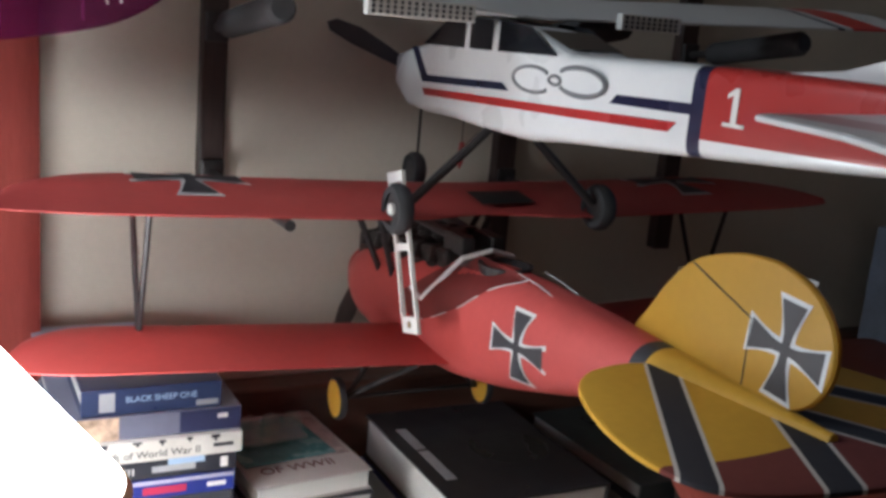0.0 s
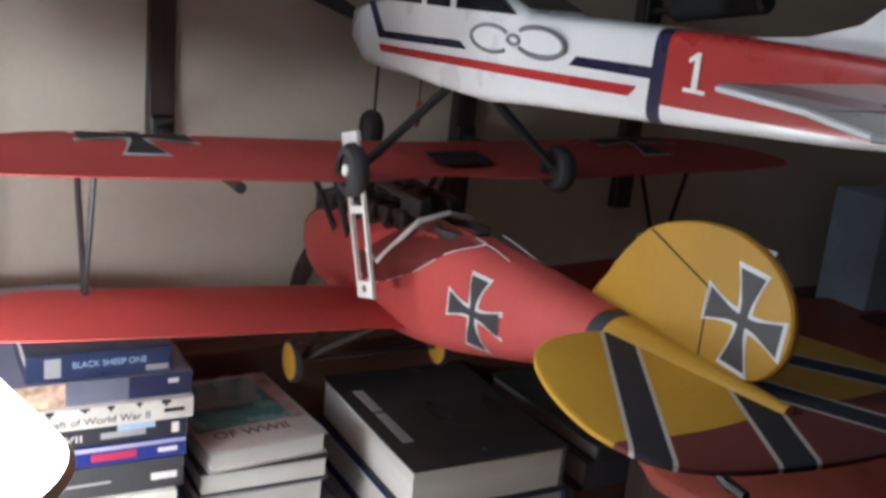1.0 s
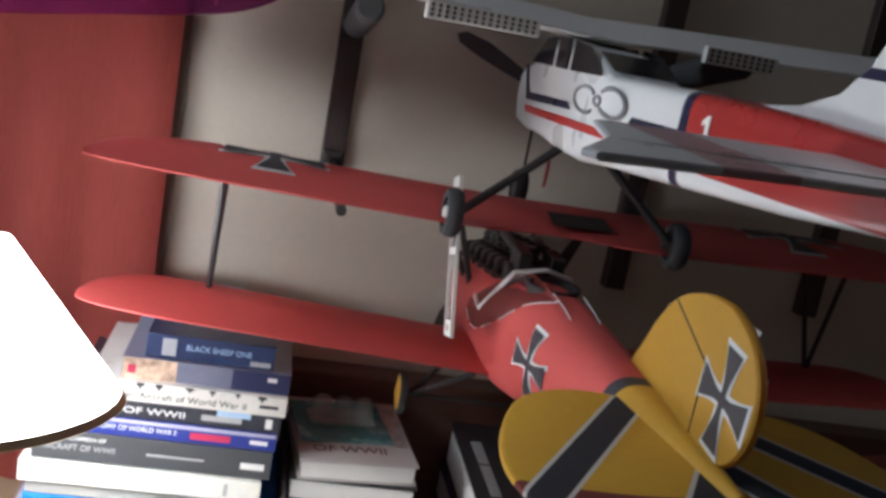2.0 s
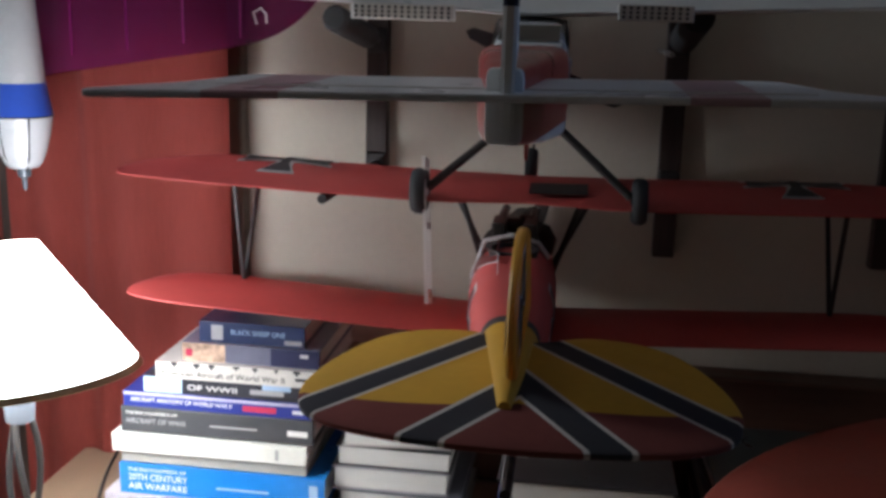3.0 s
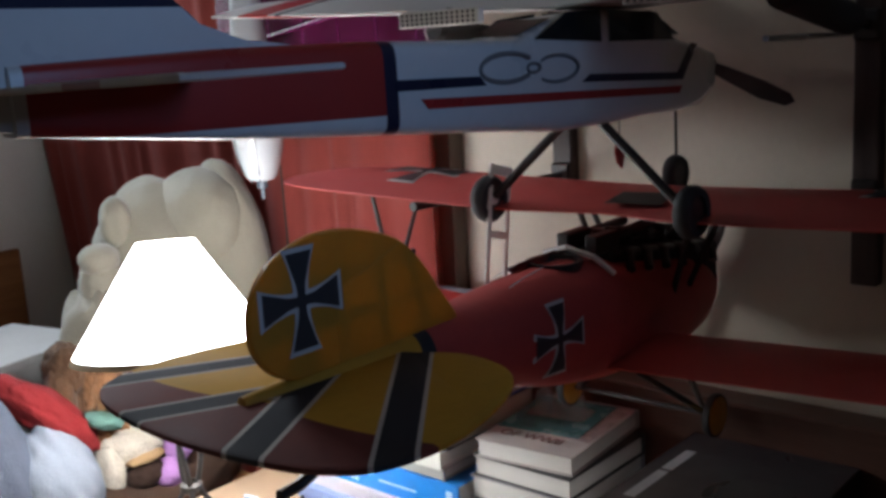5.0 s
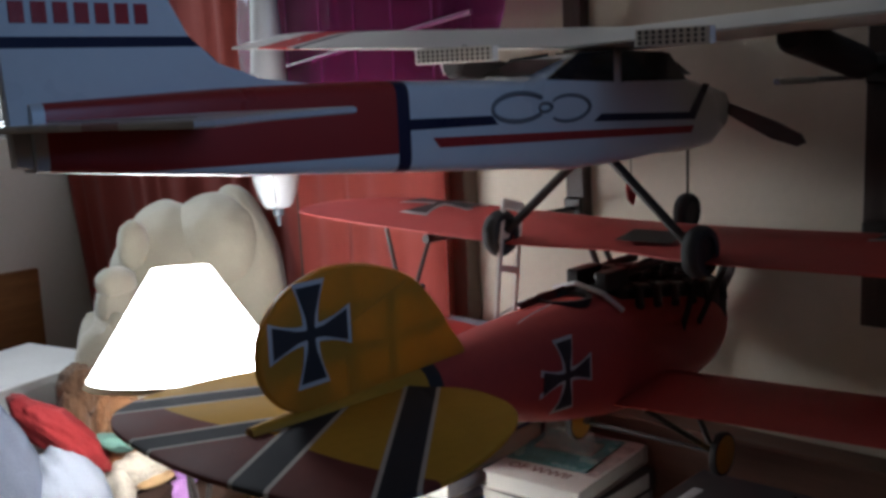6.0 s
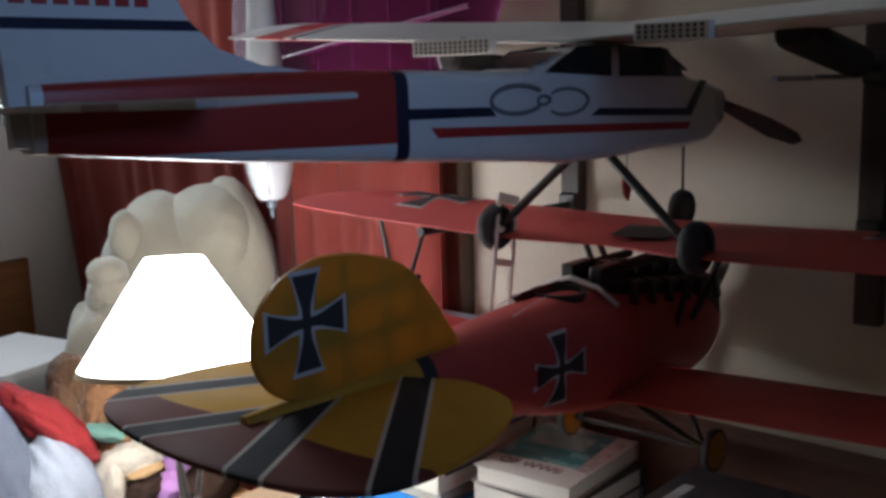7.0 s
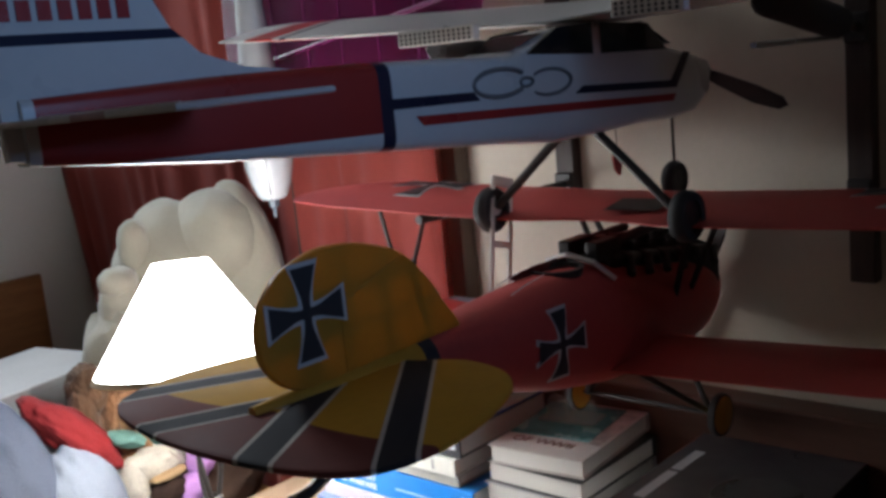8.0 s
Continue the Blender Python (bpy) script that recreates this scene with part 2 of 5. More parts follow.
def wing(x0, x1, te, le, z_at, thick=0.016, tip=0.10, n=36, tip_sides=(True, True), rake=0.62):
    """A wing along x with airfoil section; te(x), le(x) its edges, z_at(x) its height."""
    bm = bmesh.new()
    prof = [(0, 0.02), (0.02, 0.28), (0.08, 0.55), (0.2, 0.85), (0.35, 1.0), (0.55, 0.85), (0.8, 0.42), (1, 0.06), (1, -0.04), (0.7, -0.12), (0.4, -0.16), (0.15, -0.16), (0.03, -0.12)]
    rings = []
    for i in range(n + 1):
        s = i / n
        x = x0 + (x1 - x0) * (0.5 - 0.5 * math.cos(math.pi * s))
        k = 1.0
        for on, end in zip(tip_sides, (x0, x1)):
            d = abs(x - end)
            if on and d < tip:
                k = min(k, math.sqrt(max(0.0, 1 - (1 - d / tip) ** 2)))
        k = max(k, 0.04)
        a, b = te(x), le(x)
        span = (b - a)
        front, back = b - span * rake * (1 - k), a + span * (1 - rake) * (1 - k)
        h = thick * (0.25 + 0.75 * k)
        rings.append([bm.verts.new((x, front + (back - front) * u, z_at(x) + h * w)) for u, w in prof])
    m = len(prof)
    for a, b in zip(rings, rings[1:]):
        for j in range(m):
            bm.faces.new((a[j], a[(j + 1) % m], b[(j + 1) % m], b[j]))
    bm.faces.new(rings[0][::-1])
    bm.faces.new(rings[-1])
    bmesh.ops.recalc_face_normals(bm, faces=bm.faces[:])
    return bm


def cross_outline(grow=0.0, per=5):
    """The outline of a cross with flared arms, one unit from middle to arm end."""
    out = []
    for k in range(4):
        arm = []
        for i in range(per + 1):
            s = i / per
            arm.append((-(0.10 + 0.24 * s ** 1.7) - grow, 0.13 + grow + 0.87 * s))
        side = [(-u, v) for u, v in arm[::-1]]
        arm[-1] = (arm[-1][0], 1 + grow)
        side[0] = (side[0][0], 1 + grow)
        ca, sa = math.cos(-k * math.pi / 2), math.sin(-k * math.pi / 2)
        out += [(u * ca - v * sa, u * sa + v * ca) for u, v in arm + side]
    return out


def decal(outline, place, rings=4):
    """A thin painted mark: a fan of rings from the middle of the outline, laid on a surface by place(u, v)."""
    bm = bmesh.new()
    mid = bm.verts.new(place(0, 0))
    n = len(outline)
    prev = None
    for i in range(1, rings + 1):
        k = i / rings
        ring = [bm.verts.new(place(u * k, v * k)) for u, v in outline]
        for j in range(n):
            if prev is None:
                bm.faces.new((mid, ring[j], ring[(j + 1) % n]))
            else:
                bm.faces.new((prev[j], ring[j], ring[(j + 1) % n], prev[(j + 1) % n]))
        prev = ring
    bmesh.ops.recalc_face_normals(bm, faces=bm.faces[:])
    return bm


def quad(points):
    bm = bmesh.new()
    bm.faces.new([bm.verts.new(p) for p in points])
    return bm


def lettering(name, text, m, height, mat, parent=None, depth=0.0004, width=None):
    """Raised lettering with the built-in font, as a mesh."""
    cu = bpy.data.curves.new(name, "FONT")
    cu.body, cu.size, cu.extrude = text, height, depth
    tmp = bpy.data.objects.new("tmp", cu)
    scene.collection.objects.link(tmp)
    bpy.context.view_layer.update()
    me = bpy.data.meshes.new_from_object(tmp.evaluated_get(bpy.context.evaluated_depsgraph_get()))
    bpy.data.objects.remove(tmp)
    bpy.data.curves.remove(cu)
    bm = bmesh.new()
    bm.from_mesh(me)
    bpy.data.meshes.remove(me)
    if width:
        w = max(v.co.x for v in bm.verts) - min(v.co.x for v in bm.verts)
        bmesh.ops.scale(bm, vec=(width / w, 1, 1), verts=bm.verts)
    bmesh.ops.transform(bm, matrix=m, verts=bm.verts)
    return part(name, bm, mat, parent)


# ---- the room ----
WALL_Y = 1.53


def structure():
    solo("wall_north", box((-0.225, WALL_Y, -0.05), (2.3, WALL_Y + 0.1, 2.25)), wall_paint, "cream painted wall behind the models", "wall", kind="structure")
    solo("wall_north_left", box((-1.62, 1.62, -0.05), (-0.225, 1.72, 2.25)), wall_paint, "cream painted wall behind the curtain", "wall", kind="structure")
    solo("door_trim", box((-0.238, 1.495, -0.05), (-0.204, WALL_Y - 0.001, 2.25), 0.003), material("brown_casing_wood", (0.13, 0.095, 0.07), 0.5, var=0.25, scale=7, grain=50, bump=0.1, stretch=(8, 8, 0.8)), "brown wooden casing beside the curtain", "casing", kind="structure")
    # dark strip added as the shade in the gap between curtain panels
    solo("gap_shade_strip", box((-0.590, 1.462, -0.05), (-0.574, 1.619, 2.25), 0.002), dark_wood, "dark strip standing in for the shaded gap between the curtain panels", "jamb", kind="structure")
    bm = box((-1.75, -1.0, -0.05), (-1.62, 1.72, 1.275))
    join(bm, box((-1.75, -1.0, 1.275), (-1.62, 0.94, 2.25)))
    join(bm, box((-1.75, 1.45, 1.275), (-1.62, 1.72, 2.25)))
    join(bm, box((-1.75, 0.94, 2.16), (-1.62, 1.45, 2.25)))
    solo("wall_west", bm, material("pale_grey_wall_paint", (0.72, 0.72, 0.70), 0.8, var=0.06, scale=2.5, grain=90, bump=0.1), "cream painted side wall with a bright window", "wall", kind="structure")
    # unseen wall in a dark tone, opened for the added window
    bm = box((2.3, -1.0, -0.05), (2.4, 0.65, 2.25))
    join(bm, box((2.3, 1.20, -0.05), (2.4, 1.63, 2.25)))
    join(bm, box((2.3, 0.65, -0.05), (2.4, 1.20, 1.52)))
    join(bm, box((2.3, 0.65, 2.08), (2.4, 1.20, 2.25)))
    solo("wall_east", bm, brown_wood, "unseen dark wood panelled side wall with an opening for the added window", "wall", kind="structure")
    # south wall and ceiling stay unseen; their tones set the light they bounce
    solo("wall_south", box((-1.62, -1.0, -0.05), (2.3, -0.9, 2.25)), material("tan_wall_paint", (0.30, 0.27, 0.23), 0.85, var=0.08, scale=2.5, grain=90, bump=0.1), "unseen dull tan painted wall opposite the desk", "wall", kind="structure")
    solo("floor", box((-2.0, -1.0, -0.15), (2.4, 1.72, -0.05)), carpet, "brown carpeted floor", "floor", kind="structure")
    solo("ceiling", box((-2.0, -1.0, 2.25), (2.4, 1.72, 2.35)), ceiling_paint, "unseen off-white painted ceiling", "ceiling", kind="structure")
    solo("trim", box((-1.619, -0.9, -0.05), (-1.60, 1.44, 0.945), 0.004), pine, "honey coloured wood wainscot on the side wall", "wainscot", kind="structure")
    solo("baseboard", box((-0.19, 1.475, 0.69), (2.3, 1.528, 0.888), 0.004), brown_wood, "dark reddish wood backboard behind the desk", "backboard", kind="structure")


structure()


def curtain():
    root = thing("curtain", (-0.9, 1.46, -0.04), "red pleated cloth curtain hanging from the rod", "curtain")
    # the left panel hangs further back and its outer edge leans inward towards the floor
    for x0, x1, y0, sway, cols in ((-1.60, -0.592, 1.535, 0.19, 120), (-0.572, -0.212, 1.455, 0.0, 60)):
        bm = bmesh.new()
        grid = []
        for z, k in ((-0.04, 1.15), (0.4, 1.05), (0.9, 1.0), (1.4, 0.95), (1.9, 0.8), (2.08, 0.6)):
            line = []
            for i in range(cols + 1):
                x = x0 + (x1 - x0) * i / cols
                s = (x + 1.555) / 1.340
                fold = 0.006 * math.sin(s * 95 + 1.6 * math.sin(s * 23)) + 0.007 * math.sin(s * 31 + 1.3 + 1.2 * math.sin(s * 11)) + 0.004 * math.sin(z * 3 + s * 60)
                lean = sway * (1.2 - min(z, 1.6)) * (1 - i / cols)
                line.append(bm.verts.new((x + lean + 0.004 * math.sin(s * 70 + z), y0 + fold * k, z)))
            grid.append(line)
        for a, b in zip(grid, grid[1:]):
            for i in range(cols):
                bm.faces.new((a[i], a[i + 1], b[i + 1], b[i]))
        bmesh.ops.solidify(bm, geom=bm.faces[:], thickness=0.003)
        part("cloth", bm, curtain_cloth, root, smooth=True)
    part("curtain_rod", tube([(-1.615, 1.495, 2.11), (-0.24, 1.495, 2.11)], 0.011), dark_metal, root, "dark metal rod")


curtain()


def wall_rack(x, arms, z0, top=2.2):
    """An upright on the wall with arms that carry the models; arms: height at the wall, length, rise, thickness."""
    root = thing("wall_rack", (x, 1.5, z0), "dark wooden wall upright with padded arms carrying model aircraft", "rack", "wall racks")
    part("upright", box((x - 0.016, 1.508, z0), (x + 0.016, WALL_Y - 0.0005, top), 0.002), dark_wood, root)
    for z, length, lift, r in arms:
        arm = part("arm", tube([(x, 1.505, z), (x, 1.49 - length, z + lift)], 0.006, 10), dark_metal, root)
        if r > 0.007:
            pts = [(x, 1.49 - length * k, z + lift * k) for k in (0.16, 0.2, 0.6, 0.97, 1.0)]
            pad = bmesh.new()
            join(pad, tube(pts[:2], r * 0.8, 14, r))
            join(pad, tube(pts[1:4], r, 14))
            join(pad, tube(pts[3:], r, 14, r * 0.75))
            part("foam_pad", pad, rubber, arm, "black foam sleeve on the arm", smooth=True)
        part("bracket", box((x - 0.015, 1.500, z - 0.018), (x + 0.015, 1.508, z + 0.018), 0.003), dark_metal, root)
    return root


wall_rack(0.003, [(1.181, 0.31, 0.004, 0.006), (1.366, 0.25, 0.034, 0.017)], 1.15)
wall_rack(0.442, [(1.174, 0.20, 0.006, 0.008), (1.374, 0.232, 0.040, 0.019)], 1.06)
wall_rack(0.755, [(1.376, 0.22, 0.034, 0.017)], 1.06)
solo("metal_rod", tube([(0.415, WALL_Y - 0.001, 1.364), (0.415, 1.285, 1.367)], 0.0035, 10), material("bright_steel", (0.6, 0.6, 0.6), 0.25, 0.9), "thin bright steel rod standing out from the wall", "rod")


# ---- the red biplane ----
FX = 0.252


def biplane():
    root = thing("model_biplane", (FX, 1.1, 0.90), "red model biplane with yellow tail resting on rack arms", "model aircraft")
    body = [(0.70, 1.118, 1.133, 0.005, 0.266), (0.78, 1.104, 1.135, 0.015, 0.263), (0.90, 1.080, 1.139, 0.029, 0.256), (1.00, 1.048, 1.143, 0.041, 0.249),
            (1.10, 1.018, 1.145, 0.049, 0.243), (1.20, 0.997, 1.140, 0.053, 0.239), (1.30, 0.988, 1.126, 0.054, 0.235), (1.39, 0.987, 1.114, 0.052, 0.231),
            (1.45, 0.995, 1.097, 0.046, 0.228), (1.485, 1.012, 1.080, 0.034, 0.227)]
    st = refine(body, 60)
    skin = material("red_and_yellow_fuselage_film", RED, 0.50, var=0.12, scale=9, bump=0.03, spec=0.3)
    p = Paint(skin)
    # darker lower lip, black ring and yellow tail
    p.lay(p.below(p.axis["y"], 0.899), BLACK)
    p.lay(p.below(p.axis["y"], 0.882), YELLOW)
    cockpit_film = material("dark_red_panel", (0.13, 0.016, 0.014), 0.5, var=0.2)
    fus = part("fuselage", loft(st, 36, 2.4), skin, root, smooth=True)

    def on_side(side, y, z, lift):
        ys = [s[0] for s in st]
        z0, z1, hw, xm = (float(np.interp(y, ys, [s[k] for s in st])) for k in range(1, 5))
        t = max(-0.97, min(0.97, (z - (z0 + z1) / 2) / ((z1 - z0) / 2)))
        w = hw * (1 - abs(t) ** 2.4) ** (1 / 2.4)
        nrm = Vector((side, 0, 0.5 * t)).normalized()
        return Vector((xm + side * w, y, z)) + nrm * lift

    for side in (-1, 1):
        lean = radians(1)

        def place(u, v, lift, size=0.040):
            a, b = u * math.cos(lean) - v * math.sin(lean), u * math.sin(lean) + v * math.cos(lean)
            return on_side(side, (1.044 if side < 0 else 1.076) - a * size * 0.98, (1.087 if side < 0 else 1.083) + b * size * 0.88, lift)

        part("cross_border", decal(cross_outline(0.10), lambda u, v: place(u, v, 0.0007)), white_paint, fus, "white cross border")
        part("cross", decal(cross_outline(), lambda u, v: place(u, v, 0.0014)), black_paint, fus, "black painted cross")
        # dark leather-coloured panel round the cockpit, edged with dashed white lines
        if side < 0:
            ys = np.linspace(1.075, 1.285, 22)
            edge = [float(np.interp(y, [1.075, 1.11, 1.15, 1.20, 1.235, 1.26, 1.285], [1.148, 1.130, 1.098, 1.072, 1.058, 1.056, 1.066])) for y in ys]
            top = [1.150 if y < 1.19 else float(np.interp(y, [1.19, 1.262, 1.285], [1.146, 1.092, 1.080])) for y in ys]
            bm = bmesh.new()
            grid = [[bm.verts.new(on_side(side, float(y), e + (max(t, e + 0.0005) - e) * k / 5, 0.0010)) for k in range(6)] for y, e, t in zip(ys, edge, top)]
            for a, b in zip(grid, grid[1:]):
                for k in range(5):
                    bm.faces.new((a[k], b[k], b[k + 1], a[k + 1]))
            bmesh.ops.recalc_face_normals(bm, faces=bm.faces[:])
            part("cockpit_panel", bm, cockpit_film, fus, "dark red panel round the cockpit", smooth=True)
            for i0, i1 in ((0, 4), (5, 8), (10, 13), (15, 18), (19, 21)):
                part("panel_line", tube([on_side(side, float(ys[i]), edge[i], 0.0014) for i in range(i0, i1 + 1)], 0.0006, 6), white_paint, fus)
        part("panel_line", tube([on_side(side, y, z, 0.0007) for y, z in ((1.095, 1.150), (1.06, 1.1465), (1.035, 1.142))], 0.0006, 6), white_paint, fus)
    # cockpit opening, coaming and windscreen
    part("cockpit", lathe([(0.026, -0.012), (0.03, 0.0), (0.031, 0.004), (0.026, 0.004), (0.024, -0.010)], (FX - 0.012, 1.145, 1.1425), "Z", 24, True), dark_metal, root, "dark open cockpit")
    ws = bmesh.new()
    a = [ws.verts.new(q) for q in ((0.186, 1.232, 1.086), (0.208, 1.176, 1.146), (0.266, 1.176, 1.146), (0.288, 1.232, 1.086))]
    b = [ws.verts.new(q) for q in ((0.186, 1.236, 1.088), (0.208, 1.180, 1.148), (0.266, 1.180, 1.148), (0.288, 1.236, 1.088))]
    ws.faces.new(a)
    ws.faces.new(b[::-1])
    bmesh.ops.recalc_face_normals(ws, faces=ws.faces[:])
    wsc = part("windscreen", ws, clear_plastic, root, "clear bent plastic windscreen")
    part("windscreen_frame", tube([(0.1835, 1.262, 1.090), (0.184, 1.234, 1.084), (0.204, 1.178, 1.146), (0.237, 1.172, 1.155), (0.268, 1.178, 1.146), (0.280, 1.200, 1.124)], 0.0030, 8), white_paint, wsc, "white windscreen frame")
    # engine block with cylinders and pipes standing proud of the nose
    ex = 0.236
    eng_bm = box((ex - 0.034, 1.215, 1.085), (ex + 0.030, 1.478, 1.142), 0.006)
    slope = lambda y: -0.14 * (y - 1.25)
    for v in eng_bm.verts:
        v.co.z += slope(v.co.y)
    eng = part("engine", eng_bm, engine_metal, root, "black in-line engine block")
    for i in range(6):
        y = 1.250 + i * 0.040
        d = slope(y) - 0.008
        part("cylinder", lathe([(0.0115, 0), (0.0145, 0.003), (0.0115, 0.006), (0.0145, 0.009), (0.0115, 0.012), (0.0145, 0.015), (0.010, 0.022)], (ex - 0.002, y, 1.148 + d), "Z", 14), engine_metal, eng)
        part("exhaust_stub", tube([(ex - 0.012, y, 1.150 + d), (ex - 0.032, y, 1.144 + d), (ex - 0.040, y - 0.012, 1.132 + d)], 0.0065, 8), engine_metal, eng)
        part("exhaust_stub", tube([(ex + 0.012, y, 1.150 + d), (ex + 0.034, y, 1.143 + d), (ex + 0.044, y - 0.014, 1.128 + d)], 0.0055, 8), engine_metal, eng)
        part("valve_arm", box((ex + 0.004, y - 0.004, 1.166 + d), (ex + 0.022, y + 0.004, 1.173 + d), 0.0015), engine_metal, eng)
    part("fuel_pipe", tube([(ex + 0.018, 1.236, 1.160), (ex + 0.020, 1.30, 1.163), (ex + 0.018, 1.36, 1.148), (ex + 0.016, 1.45, 1.132)], 0.0026, 8), engine_metal, eng)
    for dx in (-0.022, 0.016):
        gun = part("machine_gun", tube([(FX - 0.012 + dx, 1.195, 1.157), (FX - 0.012 + dx, 1.325, 1.158)], 0.0055, 10), dark_metal, root, "black gun barrel ahead of the windscreen")
        part("gun_breech", box((FX - 0.012 + dx - 0.008, 1.192, 1.143), (FX - 0.012 + dx + 0.008, 1.240, 1.165), 0.002), dark_metal, gun)
    # spinner and two-bladed airscrew at rest
    part("spinner", lathe([(0.034, 0), (0.032, 0.006), (0.024, 0.014), (0.012, 0.020), (0.002, 0.022)], (0.227, 1.485, 1.052), "Y", 24), red_film, root, smooth=True)
    blade = bmesh.new()
    for s in (1, -1):
        o = [(0.0, -0.006), (0.03, -0.011), (0.07, -0.013), (0.105, -0.008), (0.115, 0.0), (0.105, 0.008), (0.07, 0.011), (0.03, 0.008), (0.0, 0.006)]
        ca, sa = math.cos(radians(68)), math.sin(radians(68))
        join(blade, slab([(s * u, s * v) for u, v in o], 0.004, lambda u, v, w: Vector((0.227 + u * ca - v * sa, 1.496 + w + 0.25 * v, 1.052 + u * sa + v * ca))))
    part("propeller", blade, dark_wood, root, "dark two-bladed propeller")

    # wings
    def uz(x):
        return 1.186 + 0.030 * abs(x - FX) ** 1.1

    def lz(x):
        return 1.020 + 0.048 * abs(x - FX)

    cut = lambda x: 0.035 * math.exp(-((x - FX) / 0.07) ** 2)
    span = 0.523
    uw = part("upper_wing", wing(FX - span, FX + span, lambda x: 1.183 + cut(x), lambda x: 1.375, uz, 0.017, 0.15, rake=0.88), red_film, root, smooth=True)
    lw = part("lower_wing", wing(FX - span + 0.008, FX + span - 0.008, lambda x: 1.178, lambda x: 1.318, lz, 0.015, 0.10, rake=0.82), red_film, root, smooth=True)

    def wing_top(x, y, lift):
        s = max(0.0, min(1.0, (1.375 - y) / (1.375 - 1.183)))
        h = float(np.interp(s, [0, 0.02, 0.08, 0.2, 0.35, 0.55, 0.8, 1], [0.02, 0.28, 0.55, 0.85, 1.0, 0.85, 0.42, 0.06]))
        return Vector((x, y, uz(x) + 0.017 * h + lift))

    # dark rectangle laid on the wing near its centre
    part("wing_dark_patch", decal([(-1, -1), (-0.5, -1), (0, -1), (0.5, -1), (1, -1), (1, 0), (1, 1), (0.5, 1), (0, 1), (-0.5, 1), (-1, 1), (-1, 0)], lambda u, v: wing_top(0.287 + u * 0.036, 1.250 + v * 0.022, 0.0022), 6), dark_metal, uw, "dark rectangular patch on the wing")
    for side in (-1, 1):
        cx = FX + side * 0.326
        part("cross_border", decal(cross_outline(0.10), lambda u, v: wing_top(cx + u * 0.058, 1.302 + v * 0.058, 0.0008), 6), white_paint, uw, "white cross border")
        part("cross", decal(cross_outline(), lambda u, v: wing_top(cx + u * 0.058, 1.302 + v * 0.058, 0.0018), 6), black_paint, uw, "black painted cross")
        # V strut between the wings, and cabane struts over the nose
        sx = FX + side * 0.380
        for y in (1.235, 1.345):
            part("interplane_strut", tube([(sx, 1.272, lz(sx) + 0.008), (sx - side * 0.002, y, uz(sx) - 0.001)], 0.0032, 8), dark_metal, root)
        for y0, y1, reach in ((1.325, 1.315, 0.085), (1.365, 1.36, 0.101)):
            part("cabane_strut", tube([(0.237 + side * 0.046, y0, 1.075), (0.237 + side * reach, y1, uz(FX + 0.085) + 0.001)], 0.004, 8), dark_metal, root)
    # undercarriage with yellow wheels
    for side in (-1, 1):
        wx, wy, wz = FX - 0.022 + side * 0.103, 1.33, 0.928
        for y in (1.26, 1.36):
            part("gear_strut", tube([(0.235 + side * 0.035, y, 0.992), (wx - side * 0.012, wy, wz)], 0.0038, 8), dark_metal, root)
        wheel = part("wheel", lathe([(0.004, -0.008), (0.0235, -0.004), (0.024, 0), (0.0235, 0.004), (0.004, 0.008)], (wx, wy, wz), "X", 28), yellow_film, root, "yellow wheel disc", smooth=True)
        part("tyre", lathe([(0.0232, -0.0045), (0.026, -0.004), (0.027, 0), (0.026, 0.004), (0.0232, 0.0045)], (wx, wy, wz), "X", 28, False), rubber, wheel, smooth=True)
    part("axle", tube([(FX - 0.13, 1.33, 0.928), (FX + 0.085, 1.33, 0.928)], 0.003, 8), dark_metal, root)
    # tailplane
    tail_paint = material("striped_tailplane_film", YELLOW, 0.75, var=0.12, scale=9, bump=0.03, spec=0.15)
    p = Paint(tail_paint)
    off = p.math("SUBTRACT", p.axis["x"], 0.276)
    u = p.math("ABSOLUTE", off)
    p.axis["y"] = p.math("SUBTRACT", p.axis["y"], p.math("MULTIPLY", off, 0.06))
    bow = p.math("ADD", p.axis["y"], p.math("MULTIPLY", p.math("MULTIPLY", p.math("SUBTRACT", u, 0.085), p.math("SUBTRACT", u, 0.085)), -1.5))
    p.lay(p.below(bow, 0.703), MAROON)
    starboard = p.math("GREATER_THAN", off, 0.0)
    port = p.math("SUBTRACT", 1.0, starboard)
    for d1, centre, flank in ((p.line(0.84, 0.543, 0.0, u), 0.5030, port), (p.line(0.791, 0.612, 0.0, u), 0.5405, starboard)):
        p.lay(p.both(p.within(d1, centre, 0.0155), flank), (0.55, 0.50, 0.45))
        p.lay(p.both(p.within(d1, centre, 0.0122), flank), BLACK)
    d2 = p.line(0.877, 0.48, 0.0, u)
    p.lay(p.within(d2, 0.3640, 0.0170), (0.55, 0.50, 0.45))
    p.lay(p.within(d2, 0.3640, 0.0132), BLACK)
    half = [(0.0, 0.862), (0.05, 0.884), (0.088, 0.882), (0.115, 0.868), (0.137, 0.842), (0.157, 0.792), (0.167, 0.740), (0.165, 0.702), (0.153, 0.672), (0.125, 0.652), (0.085, 0.641), (0.04, 0.635), (0.0, 0.633)]
    ring = [(0.274 + a, b) for a, b in half] + [(0.274 - a, b) for a, b in half[-2:0:-1]]
    ring = smooth_closed(ring, 6)
    part("tailplane", slab(ring, 0.007, lambda a, b, w: Vector((a, b, 1.1235 + w)), 0.02), tail_paint, root, "yellow and maroon tailplane with black stripes edged white", smooth=True)
